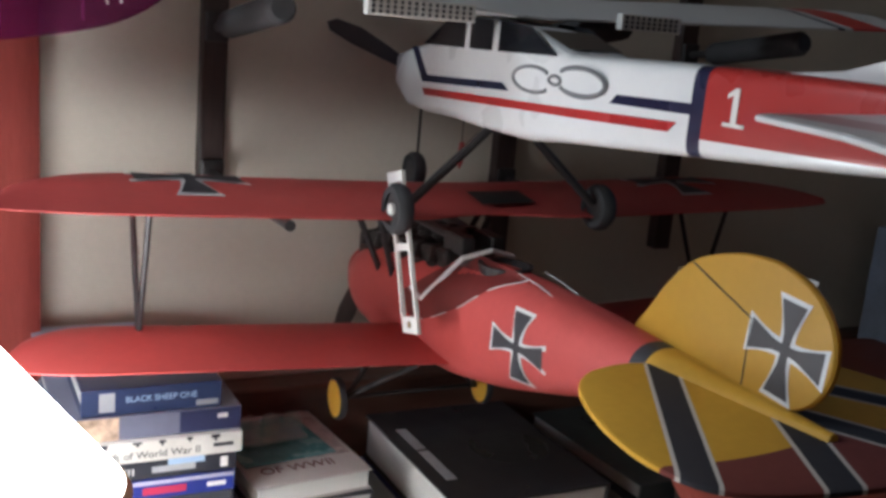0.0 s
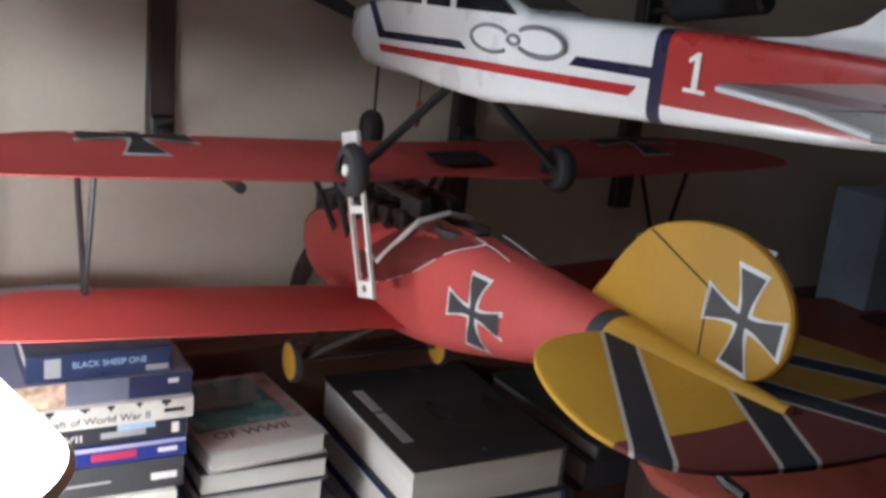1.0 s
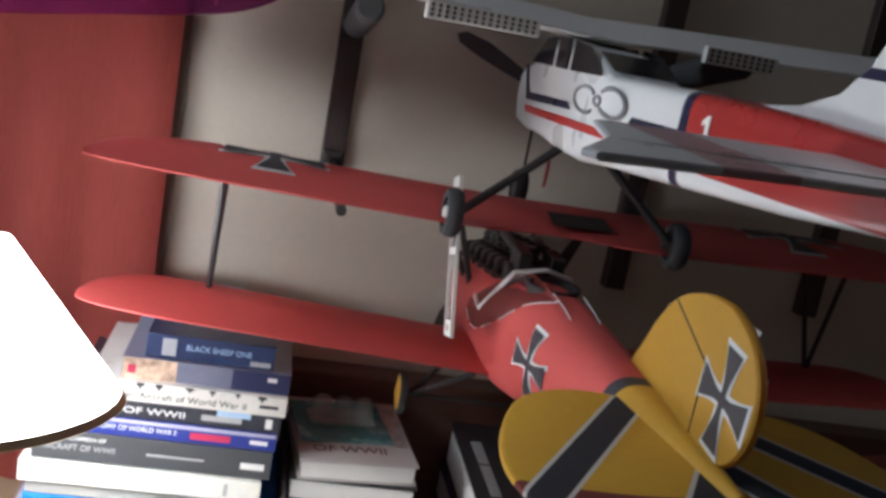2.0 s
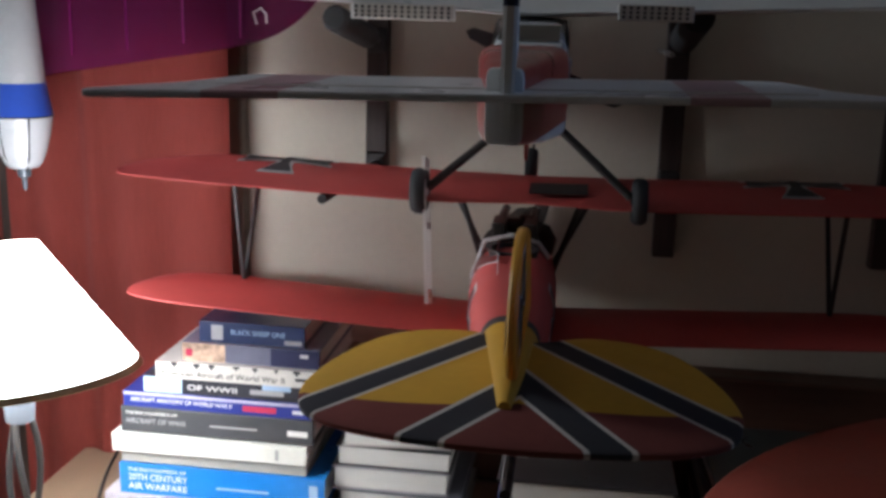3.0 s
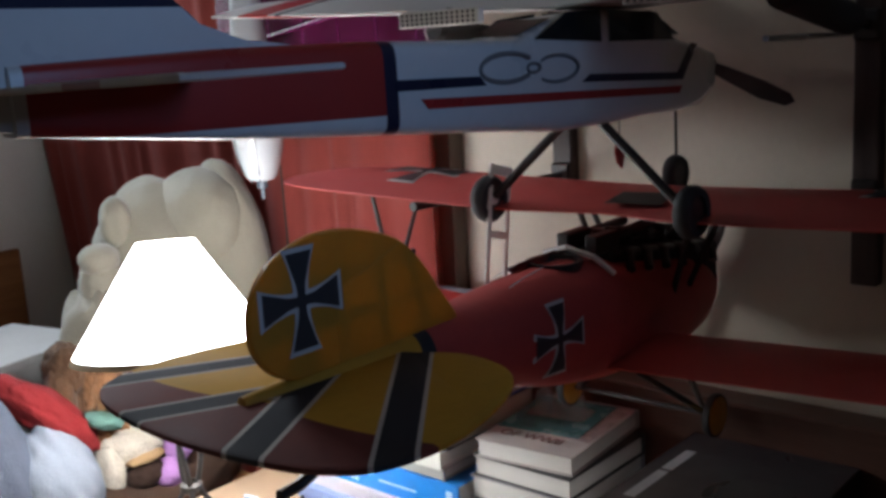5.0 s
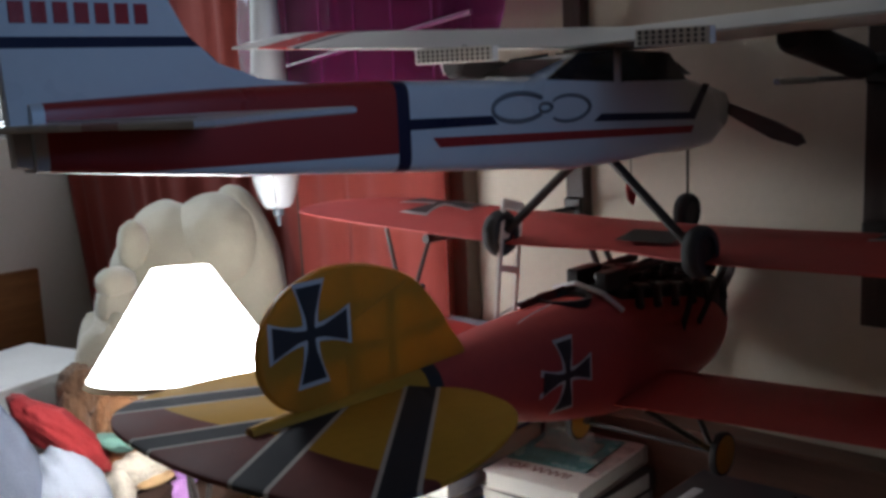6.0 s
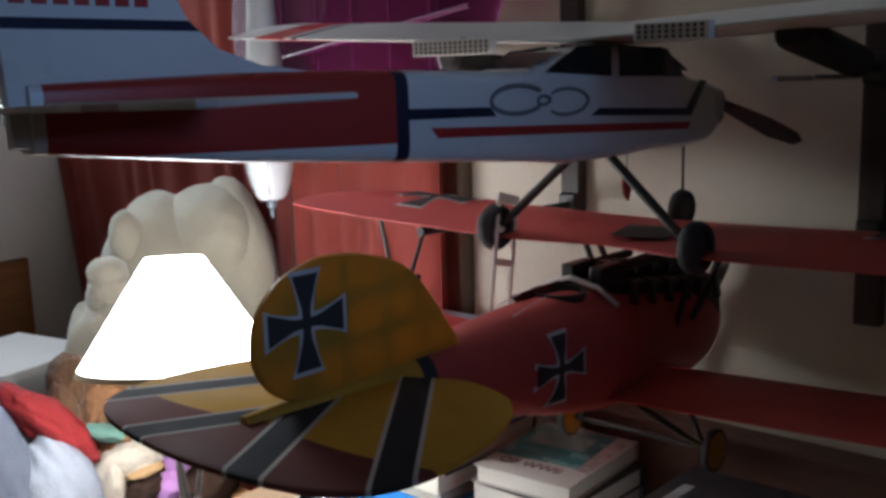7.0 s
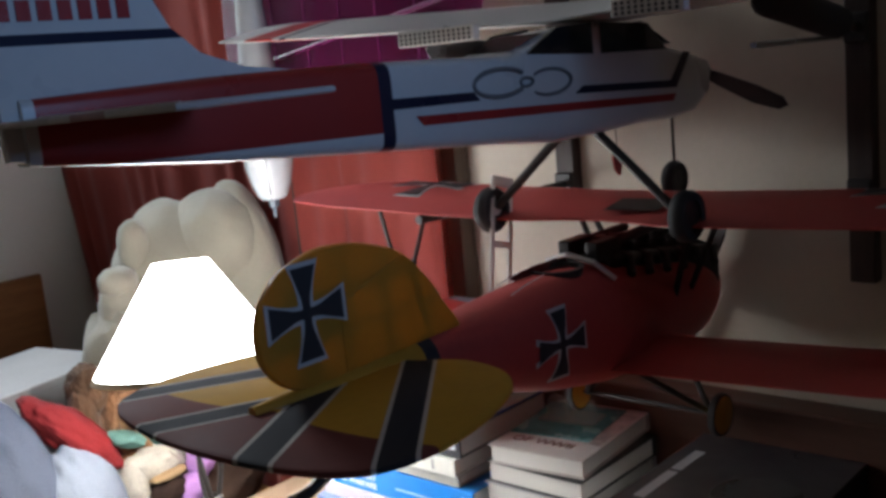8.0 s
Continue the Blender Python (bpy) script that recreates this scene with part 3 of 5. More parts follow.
    # fin and rudder
    fin_pts = [(0.944, 1.134), (0.925, 1.165), (0.905, 1.193), (0.875, 1.221), (0.83, 1.238), (0.79, 1.243), (0.765, 1.240), (0.735, 1.228), (0.714, 1.205), (0.709, 1.178), (0.716, 1.156), (0.734, 1.138), (0.76, 1.131), (0.80, 1.129), (0.85, 1.129), (0.90, 1.130)]
    fin_ring = smooth_closed(fin_pts, 5)
    fx = 0.268
    film = material("translucent_yellow_film", YELLOW, 0.45, var=0.12, scale=9, bump=0.03)
    n, l = links(film)
    tr, mx = n.new("ShaderNodeBsdfTranslucent"), n.new("ShaderNodeMixShader")
    tr.inputs[0].default_value = (0.75, 0.36, 0.03, 1)
    mx.inputs[0].default_value = 0.27
    l.new(n["Principled BSDF"].outputs[0], mx.inputs[1])
    l.new(tr.outputs[0], mx.inputs[2])
    l.new(mx.outputs[0], n["Material Output"].inputs[0])
    fin = part("fin", slab(fin_ring, 0.008, lambda a, b, w: Vector((fx + w, a, b)), 0.02), film, root, "rounded yellow fin and rudder", smooth=True)
    for side in (-1, 1):
        s = side * 0.0042
        part("hinge_line", tube([(fx + s, 0.874, 1.219), (fx + s, 0.797, 1.192), (fx + s, 0.797, 1.131)], 0.0008 if side < 0 else 0.0005, 6), dark_metal if side < 0 else yellow_film, fin)
        lean = radians(-4 if side < 0 else 0)

        def fplace(u, v, lift):
            a, b = u * math.cos(lean) - v * math.sin(lean), u * math.sin(lean) + v * math.cos(lean)
            return Vector((fx + side * (0.0042 + lift), (0.757 if side < 0 else 0.761) - a * 0.0385, (1.179 if side < 0 else 1.194) + b * 0.0385))

        part("cross_border", decal(cross_outline(0.10), lambda u, v: fplace(u, v, 0.0004)), white_paint, fin, "white cross border")
        part("cross", decal(cross_outline(), lambda u, v: fplace(u, v, 0.0009)), black_paint, fin, "black painted cross")
    for y0, z0, y1, z1 in ((0.85, 1.132, 0.85, 1.231), (0.905, 1.132, 0.883, 1.213), (0.805, 1.132, 0.802, 1.24), (0.72, 1.168, 0.92, 1.172), (0.735, 1.205, 0.895, 1.207)):
        part("rib", tube([(fx, y0, z0), (fx, y1, z1)], 0.0028, 6), dark_wood, fin, "balsa rib inside the covering")
    part("tail_skid", tube([(0.268, 0.80, 1.100), (0.268, 0.782, 1.068), (0.268, 0.765, 1.053), (0.268, 0.745, 1.046), (0.268, 0.725, 1.045)], 0.0055, 8, 0.005), dark_metal, root, "black bent tail skid")


biplane()


# ---- the white high-wing model ----
WX = 0.2525


def highwing():
    root = thing("model_monoplane", (WX, 1.18, 1.172), "white and red high-wing model trainer aircraft with black trim", "model aircraft")
    skin = material("white_and_red_fuselage_film", WHITE, 0.3, var=0.05, scale=8, bump=0.02, coat=0.2)
    p = Paint(skin)
    aft = p.below(p.axis["y"], 0.847)
    high = p.math("GREATER_THAN", p.math("ADD", p.axis["z"], p.math("MULTIPLY", p.axis["y"], 0.033)), 1.3565)
    ahead = p.math("GREATER_THAN", p.axis["y"], 0.560)
    p.lay(p.both(p.both(aft, high), ahead), (0.36, 0.030, 0.026))
    p.lay(p.within(p.axis["y"], 0.8515, 0.0075), NAVY)
    st = [(0.552, 1.342, 1.384, 0.010), (0.70, 1.325, 1.388, 0.025), (0.83, 1.314, 1.3875, 0.0365), (1.03, 1.297, 1.382, 0.0395), (1.10, 1.289, 1.400, 0.0375), (1.20, 1.288, 1.408, 0.0375),
          (1.27, 1.290, 1.404, 0.0375), (1.345, 1.288, 1.372, 0.036), (1.40, 1.291, 1.362, 0.033), (1.452, 1.311, 1.352, 0.024), (1.466, 1.325, 1.345, 0.016)]
    # the rear fuselage is set a little to the right of the nose
    centre = lambda y: float(np.interp(y, [0.55, 0.70, 0.83, 1.03, 1.10], [0.268, 0.2640, 0.2615, 0.2545, WX]))
    fus = part("fuselage", loft([(*s, centre(s[0])) for s in st], 40, 7.0), skin, root, smooth=True)

    def half_width(y):
        return float(np.interp(y, [s[0] for s in st], [s[3] for s in st]))

    def side_mark(name, pts, mat, side, lift=0.0008, label=""):
        # painted mark on the flat side, sliced along the length so that it follows the taper
        bm = bmesh.new()
        lo, hi = min(y for y, _ in pts), max(y for y, _ in pts)
        cuts = sorted({lo + (hi - lo) * i / max(2, int((hi - lo) / 0.02)) for i in range(max(2, int((hi - lo) / 0.02)) + 1)} | {y for y, _ in pts})
        prev = None
        for y in cuts:
            zs = []
            for (y0, z0), (y1, z1) in zip(pts, pts[1:] + pts[:1]):
                if min(y0, y1) - 1e-9 <= y <= max(y0, y1) + 1e-9:
                    zs += [z0, z1] if abs(y1 - y0) < 1e-9 else [z0 + (z1 - z0) * (y - y0) / (y1 - y0)]
            x = centre(y) + side * (half_width(y) + lift)
            pair = [bm.verts.new((x, y, min(zs))), bm.verts.new((x, y, max(zs) + 1e-6))]
            if prev:
                bm.faces.new((prev[0], pair[0], pair[1], prev[1]))
            prev = pair
        bmesh.ops.recalc_face_normals(bm, faces=bm.faces[:])
        return part(name, bm, mat, fus, label)

    navy = material("navy_trim", NAVY, 0.3)
    red = material("red_trim", (0.40, 0.03, 0.030), 0.3)
    silver = material("grey_trim", (0.22, 0.22, 0.23), 0.35, 0.2)
    for side in (-1, 1):
        aft = 0.0 if side < 0 else 0.013
        side_mark("rear_stripe", [(0.961 + aft, 1.3435), (0.952 + aft, 1.352), (0.857, 1.3555), (0.857, 1.3465)], navy, side)
        side_mark("front_stripe", [(1.352, 1.333), (1.335, 1.334), (1.148, 1.343), (1.133, 1.336), (1.345, 1.325)], navy, side)
        side_mark("nose_stripe", [(1.385, 1.364), (1.366, 1.366), (1.331, 1.334), (1.345, 1.325)], navy, side)
        side_mark("red_stripe", [(1.343, 1.3180), (0.872 + aft, 1.3385), (0.881 + aft, 1.3295), (1.336, 1.310)], red, side)
        panes = [[(1.350, 1.370), (1.24, 1.3725), (1.24, 1.404), (1.285, 1.402)], [(1.228, 1.3728), (1.176, 1.374), (1.176, 1.407), (1.228, 1.406)], [(1.163, 1.3742), (1.047, 1.378), (1.098, 1.402), (1.163, 1.407)]]
        if side > 0:
            panes = [[(1.325, 1.371), (1.186, 1.374), (1.186, 1.407), (1.285, 1.402)], [(1.171, 1.3745), (1.052, 1.381), (1.108, 1.4045), (1.171, 1.4075)]]
        for pts in panes:
            side_mark("side_window", pts, glass_dark, side, 0.0009, "dark film window")
        for cy, cz, ry, rz, start, sweep, thick in ((1.090, 1.3520, 0.0365, 0.0125, 3.84, 4.88, 0.0019), (1.007, 1.3570, 0.0400, 0.0128, 0.62, 4.98, 0.0024), (1.0485, 1.3548, 0.0100, 0.0042, 0.0, 2 * math.pi, 0.0017)):
            pts = [(centre(cy) + side * (half_width(cy) + 0.0006), cy + ry * math.cos(a), cz + rz * math.sin(a)) for a in np.linspace(start, start + sweep, 40)]
            part("ring_emblem", tube(pts, thick, 6), silver, fus, "grey oval ring emblem")
    hw = WX - centre(0.805) + half_width(0.805) + 0.0012
    one = [(0.8035, 1.3465), (0.8035, 1.3735), (0.8075, 1.3735), (0.8145, 1.3685), (0.8145, 1.3650), (0.8090, 1.3680), (0.8090, 1.3465), (0.8165, 1.3465), (0.8165, 1.3435), (0.7955, 1.3435), (0.7955, 1.3465)]
    part("numeral", slab(one, 0.0006, lambda a, b, w: Vector((WX - hw + 0.11 * (0.805 - a) + w, a + 0.005, b - 0.001))), white_plastic, fus, "white figure one")
    # windscreen
    bm = bmesh.new()
    bm.faces.new([bm.verts.new(q) for q in ((WX - 0.033, 1.344, 1.3765), (WX + 0.033, 1.344, 1.3765), (WX + 0.034, 1.278, 1.4045), (WX - 0.034, 1.278, 1.4045))])
    part("windscreen", bm, glass_dark, fus, "dark windscreen")
    # cabin roof rear window, seen behind the wing
    part("rear_window", quad([(WX - 0.031, 1.095, 1.4005), (WX + 0.031, 1.095, 1.4005), (WX + 0.031, 1.038, 1.3855), (WX - 0.031, 1.038, 1.3855)]), glass_dark, fus, "dark rear window")
    # propeller
    part("spinner", lathe([(0.018, 0), (0.015, 0.01), (0.006, 0.017), (0.001, 0.019)], (WX, 1.464, 1.336), "Y", 20), black_paint, root, smooth=True)
    blade = bmesh.new()
    ca, sa = math.cos(radians(157)), math.sin(radians(157))
    for s in (1, -1):
        o = [(0.0, -0.006), (0.03, -0.010), (0.08, -0.014), (0.115, -0.009), (0.124, 0.0), (0.115, 0.008), (0.08, 0.010), (0.03, 0.008), (0.0, 0.006)]
        join(blade, slab([(s * u, s * v) for u, v in o], 0.004, lambda u, v, w: Vector((WX + u * ca - v * sa, 1.478 + w + 0.3 * v, 1.336 + u * sa + v * ca))))
    part("propeller", blade, black_paint, root, "black two-bladed propeller")

    # wing
    def wz(x):
        return 1.411 + 0.045 * abs(x - WX)

    w_paint = material("white_wing_film_with_red_bands", WHITE, 0.35, var=0.06, scale=8, bump=0.02)
    p = Paint(w_paint)
    u = p.math("ABSOLUTE", p.math("SUBTRACT", p.axis["x"], WX))
    p.lay(p.within(u, 0.475, 0.030), (0.55, 0.03, 0.028))
    p.lay(p.within(u, 0.425, 0.006), NAVY)
    wg = part("wing", wing(WX - 0.59, WX + 0.59, lambda x: 1.138, lambda x: 1.332, wz, 0.022, 0.03), w_paint, root, "white wing with red tip bands", smooth=True)
    for side in (-1, 1):
        cx, half, up = (WX - 0.145, 0.058, 0.0) if side < 0 else (WX + 0.130, 0.040, 0.006)
        strip = part("perforated_strip", box((cx - half, 1.128, 1.401 + up), (cx + half, 1.1385, 1.4185 + up), 0.001), white_plastic, wg, "white trailing strip with rows of small holes")
        hole = bmesh.new()
        for i in range(int(half * 2 / 0.0074)):
            for j in range(3):
                join(hole, lathe([(0.0019, -0.0006), (0.0019, 0.0)], (cx - half + 0.006 + i * 0.0074, 1.1279, 1.405 + up + j * 0.0048), "Y", 8))
        tagged(part("hole", hole, black_paint, strip), kind="stuff")
    # fin, rudder, stabiliser
    fin_paint = material("white_fin_film_with_dark_band", WHITE, 0.3, var=0.05, bump=0.02)
    p = Paint(fin_paint)
    p.lay(p.within(p.axis["z"], 1.4205, 0.0035), NAVY)
    fin_pts = [(0.80, 1.386), (0.74, 1.393), (0.70, 1.405), (0.675, 1.425), (0.645, 1.475), (0.620, 1.515), (0.532, 1.52), (0.536, 1.44), (0.540, 1.346), (0.566, 1.343), (0.58, 1.38)]
    fin_x = lambda y: 0.2585 + 0.060 * (0.74 - y)
    fin = part("fin", slab(fin_pts, 0.008, lambda a, b, w: Vector((fin_x(a) + w, a, b)), 0.01), fin_paint, root, "white fin and rudder with a dark band")
    for side in (-1, 1):
        for i in range(7):
            part("emblem_bar", box((fin_x(0.551 + i * 0.0145) + side * 0.0044 - 0.0008, 0.546 + i * 0.0145, 1.432), (fin_x(0.551 + i * 0.0145) + side * 0.0044 + 0.0008, 0.5555 + i * 0.0145, 1.445), 0.0), red, fin, "red bar emblem")
    stab_paint = material("white_stabiliser_film", (0.62, 0.62, 0.63), 0.32, var=0.06, bump=0.02)
    p = Paint(stab_paint)
    u = p.math("ABSOLUTE", p.math("SUBTRACT", p.axis["x"], 0.258))
    p.lay(p.within(u, 0.128, 0.020), (0.42, 0.26, 0.28))
    ring = [(0.258 + a, b) for a, b in ((0.008, 0.672), (0.035, 0.668), (0.10, 0.660), (0.165, 0.655), (0.178, 0.648), (0.194, 0.572), (0.2265, 0.508), (0.222, 0.500), (0.12, 0.520), (0.008, 0.532))]
    ring = [(a, b + 0.13 * (a - 0.258)) for a, b in ring] + [(0.258 - 0.935 * (a - 0.258), b) for a, b in ring[::-1]]
    tilt = lambda x: 1.3690 + (0.012 if x < 0.258 else 0.022) * (x - 0.258)
    sb = part("stabiliser", slab(ring, 0.0042, lambda a, b, w: Vector((a, b, tilt(a) + w)), 0.01), stab_paint, root, "white stabiliser with banded tips")
    part("elevator_hinge", tube([(0.080, 0.562, tilt(0.080) + 0.0020), (0.435, 0.562, tilt(0.455) + 0.0020)], 0.0005, 6), white_plastic, sb)
    # undercarriage
    for side in (-1, 1):
        wx, wy, wz_ = WX + side * 0.130, 1.184, 1.201
        part("gear_leg", tube([(WX + side * 0.022, 1.19, 1.291), (wx - side * 0.010, wy, wz_ + 0.004)], 0.0052, 8), dark_metal, root)
        wheel = part("wheel", lathe([(0.004, -0.006), (0.018, -0.005), (0.018, 0.005), (0.004, 0.006)], (wx, wy, wz_), "X", 26), dark_metal, root)
        if side < 0:
            part("hub_cap", lathe([(0.006, -0.0095), (0.0065, -0.008), (0.0065, 0.008), (0.006, 0.0095)], (wx, wy, wz_), "X", 16), white_plastic, wheel, "white hub cap")
        part("tyre", lathe([(0.017, -0.008), (0.024, -0.009), (0.0275, -0.004), (0.0275, 0.004), (0.024, 0.009), (0.017, 0.008)], (wx, wy, wz_), "X", 28, False), rubber, wheel, smooth=True)
    part("nose_leg", tube([(WX - 0.006, 1.405, 1.297), (WX - 0.006, 1.405, 1.207)], 0.0018, 8), dark_metal, root)
    nw = part("nose_wheel", lathe([(0.004, -0.006), (0.014, -0.006), (0.014, 0.006), (0.004, 0.006)], (WX - 0.008, 1.407, 1.205), "X", 24), dark_metal, root)
    part("tyre", lathe([(0.013, -0.007), (0.021, -0.008), (0.024, -0.003), (0.024, 0.003), (0.021, 0.008), (0.013, 0.007)], (WX - 0.008, 1.407, 1.205), "X", 26, False), rubber, nw, smooth=True)
    part("tag_string", tube([(0.243, 1.279, 1.292), (0.243, 1.279, 1.258)], 0.0007, 5), dark_metal, root)
    part("red_tag", slab([(1.274, 1.262), (1.283, 1.260), (1.287, 1.246), (1.281, 1.229), (1.274, 1.236), (1.271, 1.250)], 0.003, lambda a, b, w: Vector((0.243 + w + 0.15 * (a - 1.279), a, b))), red, root, "red ribbon tag")


highwing()


def servo_strip():
    """White slotted strip hanging from the wheel."""
    root = thing("slotted_strip", (0.138, 1.160, 1.070), "white slotted plastic strip hanging from the model's wheel", "plastic strip")
    top, foot = Vector((0.126, 1.204, 1.238)), Vector((0.140, 1.160, 1.068))
    d = (foot - top).normalized()
    side = Vector((0, d.z, -d.y)).normalized()

    def place(u, v, w):
        return top + d * v + side * u + Vector((w, 0, 0))

    ln = (foot - top).length
    bm = bmesh.new()
    for s in (-1, 1):
        join(bm, slab([(s * 0.0195, 0.0), (s * 0.0195, ln), (s * 0.0145, ln), (s * 0.0145, 0.0)], 0.004, place))
    for v0, v1 in ((0.0, 0.012), (0.078, 0.086), (ln - 0.018, ln)):
        join(bm, slab([(-0.0145, v0), (0.0145, v0), (0.0145, v1), (-0.0145, v1)], 0.004, place))
    part("strip_body", bm, white_plastic, root)
    part("rivet", lathe([(0.004, -0.0026), (0.004, 0.0026)], tuple(place(0, ln - 0.010, 0)), "X", 14), brass, root)


servo_strip()


# ---- purple translucent model hanging higher up ----
see_through(purple_film, 0.58, (0.68, 0.32, 0.55))


def purple_model():
    root = thing("model_wing_panel", (-0.32, 1.4, 1.31), "translucent magenta film covered model wing hanging near the curtain", "model aircraft")
    edge = [(-0.62, 1.285), (-0.45, 1.307), (-0.30, 1.332), (-0.19, 1.351), (-0.125, 1.370), (-0.075, 1.405), (-0.05, 1.45), (-0.06, 1.52), (-0.30, 1.60), (-0.62, 1.58)]
    part("skin", slab(smooth_closed(edge, 5), 0.016, lambda a, b, w: Vector((a, 1.405 + w, b)), 0.03), purple_film, root, smooth=True)
    for i in range(0, 12, 2):
        x = -0.59 + i * 0.042
        part("rib", box((x - 0.0013, 1.3962, 1.312 + 0.0055 * i), (x + 0.0013, 1.3990, 1.56), 0.0), material("purple_rib", (0.16, 0.012, 0.09), 0.3) if i == 0 else bpy.data.materials["purple_rib"], root)
    part("spar", tube([(-0.61, 1.3955, 1.395), (-0.09, 1.3955, 1.475)], 0.004, 8), bpy.data.materials["purple_rib"], root)
    part("clip", tube([(-0.145, 1.394, 1.386), (-0.149, 1.392, 1.402), (-0.138, 1.392, 1.408), (-0.131, 1.392, 1.400), (-0.131, 1.394, 1.388)], 0.0016, 6), white_plastic, root, "white wire clip")
    part("hanging_wire", tube([(-0.32, 1.405, 1.58), (-0.32, 1.405, 2.25)], 0.001, 5), dark_metal, root)


purple_model()


def nose_down_model():
    """White and blue fuselage hanging nose down."""
    c = (-0.462, 1.318)
    root = thing("hanging_model", (c[0], c[1], 1.15), "white and blue model fuselage hanging nose down", "model aircraft")
    shell = material("gloss_white_shell", (0.46, 0.47, 0.49), 0.22, var=0.08, bump=0.02, coat=0.4)
    bm = lathe([(0.012, 0.030), (0.021, 0.032), (0.026, 0.038), (0.033, 0.056), (0.039, 0.080), (0.043, 0.105)], (*c, 1.15), "Z", 28)
    part("nose", bm, shell, root, "white blunt nose cowl", smooth=True)
    part("blue_band", lathe([(0.0435, 0.105), (0.040, 0.125), (0.036, 0.150)], (*c, 1.15), "Z", 28), blue_gloss, root, "blue painted band", smooth=True)
    part("rear_body", lathe([(0.036, 0.150), (0.033, 0.20), (0.026, 0.30), (0.018, 0.42)], (*c, 1.15), "Z", 28), shell, root, smooth=True)
    part("spinner_tip", lathe([(0.0025, 0.0), (0.0035, 0.006), (0.004, 0.016), (0.009, 0.019), (0.010, 0.031)], (*c, 1.15), "Z", 16), grey_film, root, "grey prop shaft", smooth=True)
    part("trim_line", tube([(c[0] - 0.008, c[1] - 0.0425, 1.255), (c[0] - 0.010, c[1] - 0.030, 1.20), (c[0] - 0.004, c[1] - 0.016, 1.178)], 0.0014, 6), dark_metal, root)
    part("trim_line", tube([(c[0] + 0.030, c[1] - 0.0310, 1.255), (c[0] + 0.022, c[1] - 0.0225, 1.20), (c[0] + 0.012, c[1] - 0.013, 1.178)], 0.0014, 6), dark_metal, root)
    part("nose_seam", lathe([(0.0432, 0.103), (0.0440, 0.1045), (0.0432, 0.106)], (*c, 1.15), "Z", 28, False), dark_metal, root)
    part("hanging_wire", tube([(*c, 1.56), (*c, 2.25)], 0.001, 5), dark_metal, root)


nose_down_model()


# ---- desk ----
DESK = 0.69


def desk():
    root = thing("desk", (0.5, 1.1, -0.05), "light maple desk carrying the books and lamp", "desk")
    part("desktop", box((-0.475, 0.72, DESK - 0.03), (1.7, 1.474, DESK), 0.003), desk_wood, root)
    for x in (-0.44, 1.66):
        part("side_panel", box((x - 0.012, 0.76, -0.05), (x + 0.012, 1.46, DESK - 0.03), 0.002), desk_wood, root)
    part("back_panel", box((-0.42, 1.44, 0.25), (1.64, 1.455, DESK - 0.03)), desk_wood, root)


desk()


def table_lamp():
    root = thing("table_lamp", (LAMP.x, LAMP.y, DESK), "lit table lamp with white conical shade on wire stand", "lamp")
    # the shade leans a little on its stand
    lean = Matrix.Translation((LAMP.x, LAMP.y, 0.992)) @ Matrix.Rotation(radians(8), 4, Vector((-0.65, -0.76, 0))) @ Matrix.Translation((-LAMP.x, -LAMP.y, -0.992))
    cone = lathe([(0.138, 0.0), (0.039, 0.152), (0.0375, 0.152), (0.1365, 0.0)], (LAMP.x, LAMP.y, 0.99), "Z", 64, False)
    cone.transform(lean)
    shade = part("shade", cone, lit_shade, root, "white cloth cone shade, lit", smooth=True)
    bm = lathe([(0.138, 0.0), (0.1396, 0.001), (0.1352, 0.0085), (0.1335, 0.0085), (0.1365, 0.0)], (LAMP.x, LAMP.y, 0.9875), "Z", 64, False)
    bm.transform(lean)
    part("shade_rim", bm, material("tan_shade_binding", (0.62, 0.45, 0.27), 0.8), shade, "tan bound lower edge")
    part("socket", lathe([(0.016, 0.0), (0.018, 0.02), (0.014, 0.06), (0.012, 0.075)], (LAMP.x, LAMP.y, 0.935), "Z", 20), grey_film, root, "grey lamp socket", smooth=True)
    part("bulb", lathe([(0.012, 0), (0.016, 0.015), (0.026, 0.04), (0.022, 0.06), (0.006, 0.07)], (LAMP.x, LAMP.y, 1.01), "Z", 20), glow_material("lit_bulb", (1, 0.9, 0.75), 30.0), root, smooth=True)
    for i in range(3):
        a = 2 * math.pi * i / 3 + 0.5
        pts = []
        for s in np.linspace(0, 1, 16):
            z = 0.945 - s * (0.945 - DESK - 0.004)
            r = 0.010 + 0.010 * math.sin(min(s / 0.62, 1) * math.pi) + (0.075 * ((s - 0.62) / 0.38) ** 1.3 if s > 0.62 else 0)
            tw = a + s * 1.5
            pts.append((LAMP.x + r * math.cos(tw), LAMP.y + r * math.sin(tw), z))
        part("stand_rod", tube(pts, 0.004, 8), dark_metal, root, "dark bent wire leg")
    part("stand_ring", lathe([(0.011, -0.008), (0.016, -0.004), (0.016, 0.004), (0.011, 0.008)], (LAMP.x, LAMP.y, 0.790), "Z", 20, False), dark_metal, root)


table_lamp()


def power_cord():
    pts = [(-0.30, 1.06, DESK + 0.003), (-0.34, 1.13, DESK + 0.003), (-0.31, 1.20, DESK + 0.003), (-0.36, 1.28, DESK + 0.003), (-0.40, 1.40, DESK + 0.003), (-0.41, 1.468, DESK + 0.003)]
    ring = smooth_closed(pts, 6)[: 6 * 5]
    solo("power_cord", tube(ring, 0.0025, 8), rubber, "dark lamp cord lying on the desk", "cord")


power_cord()


# ---- books ----
BOOK_COUNT = 0


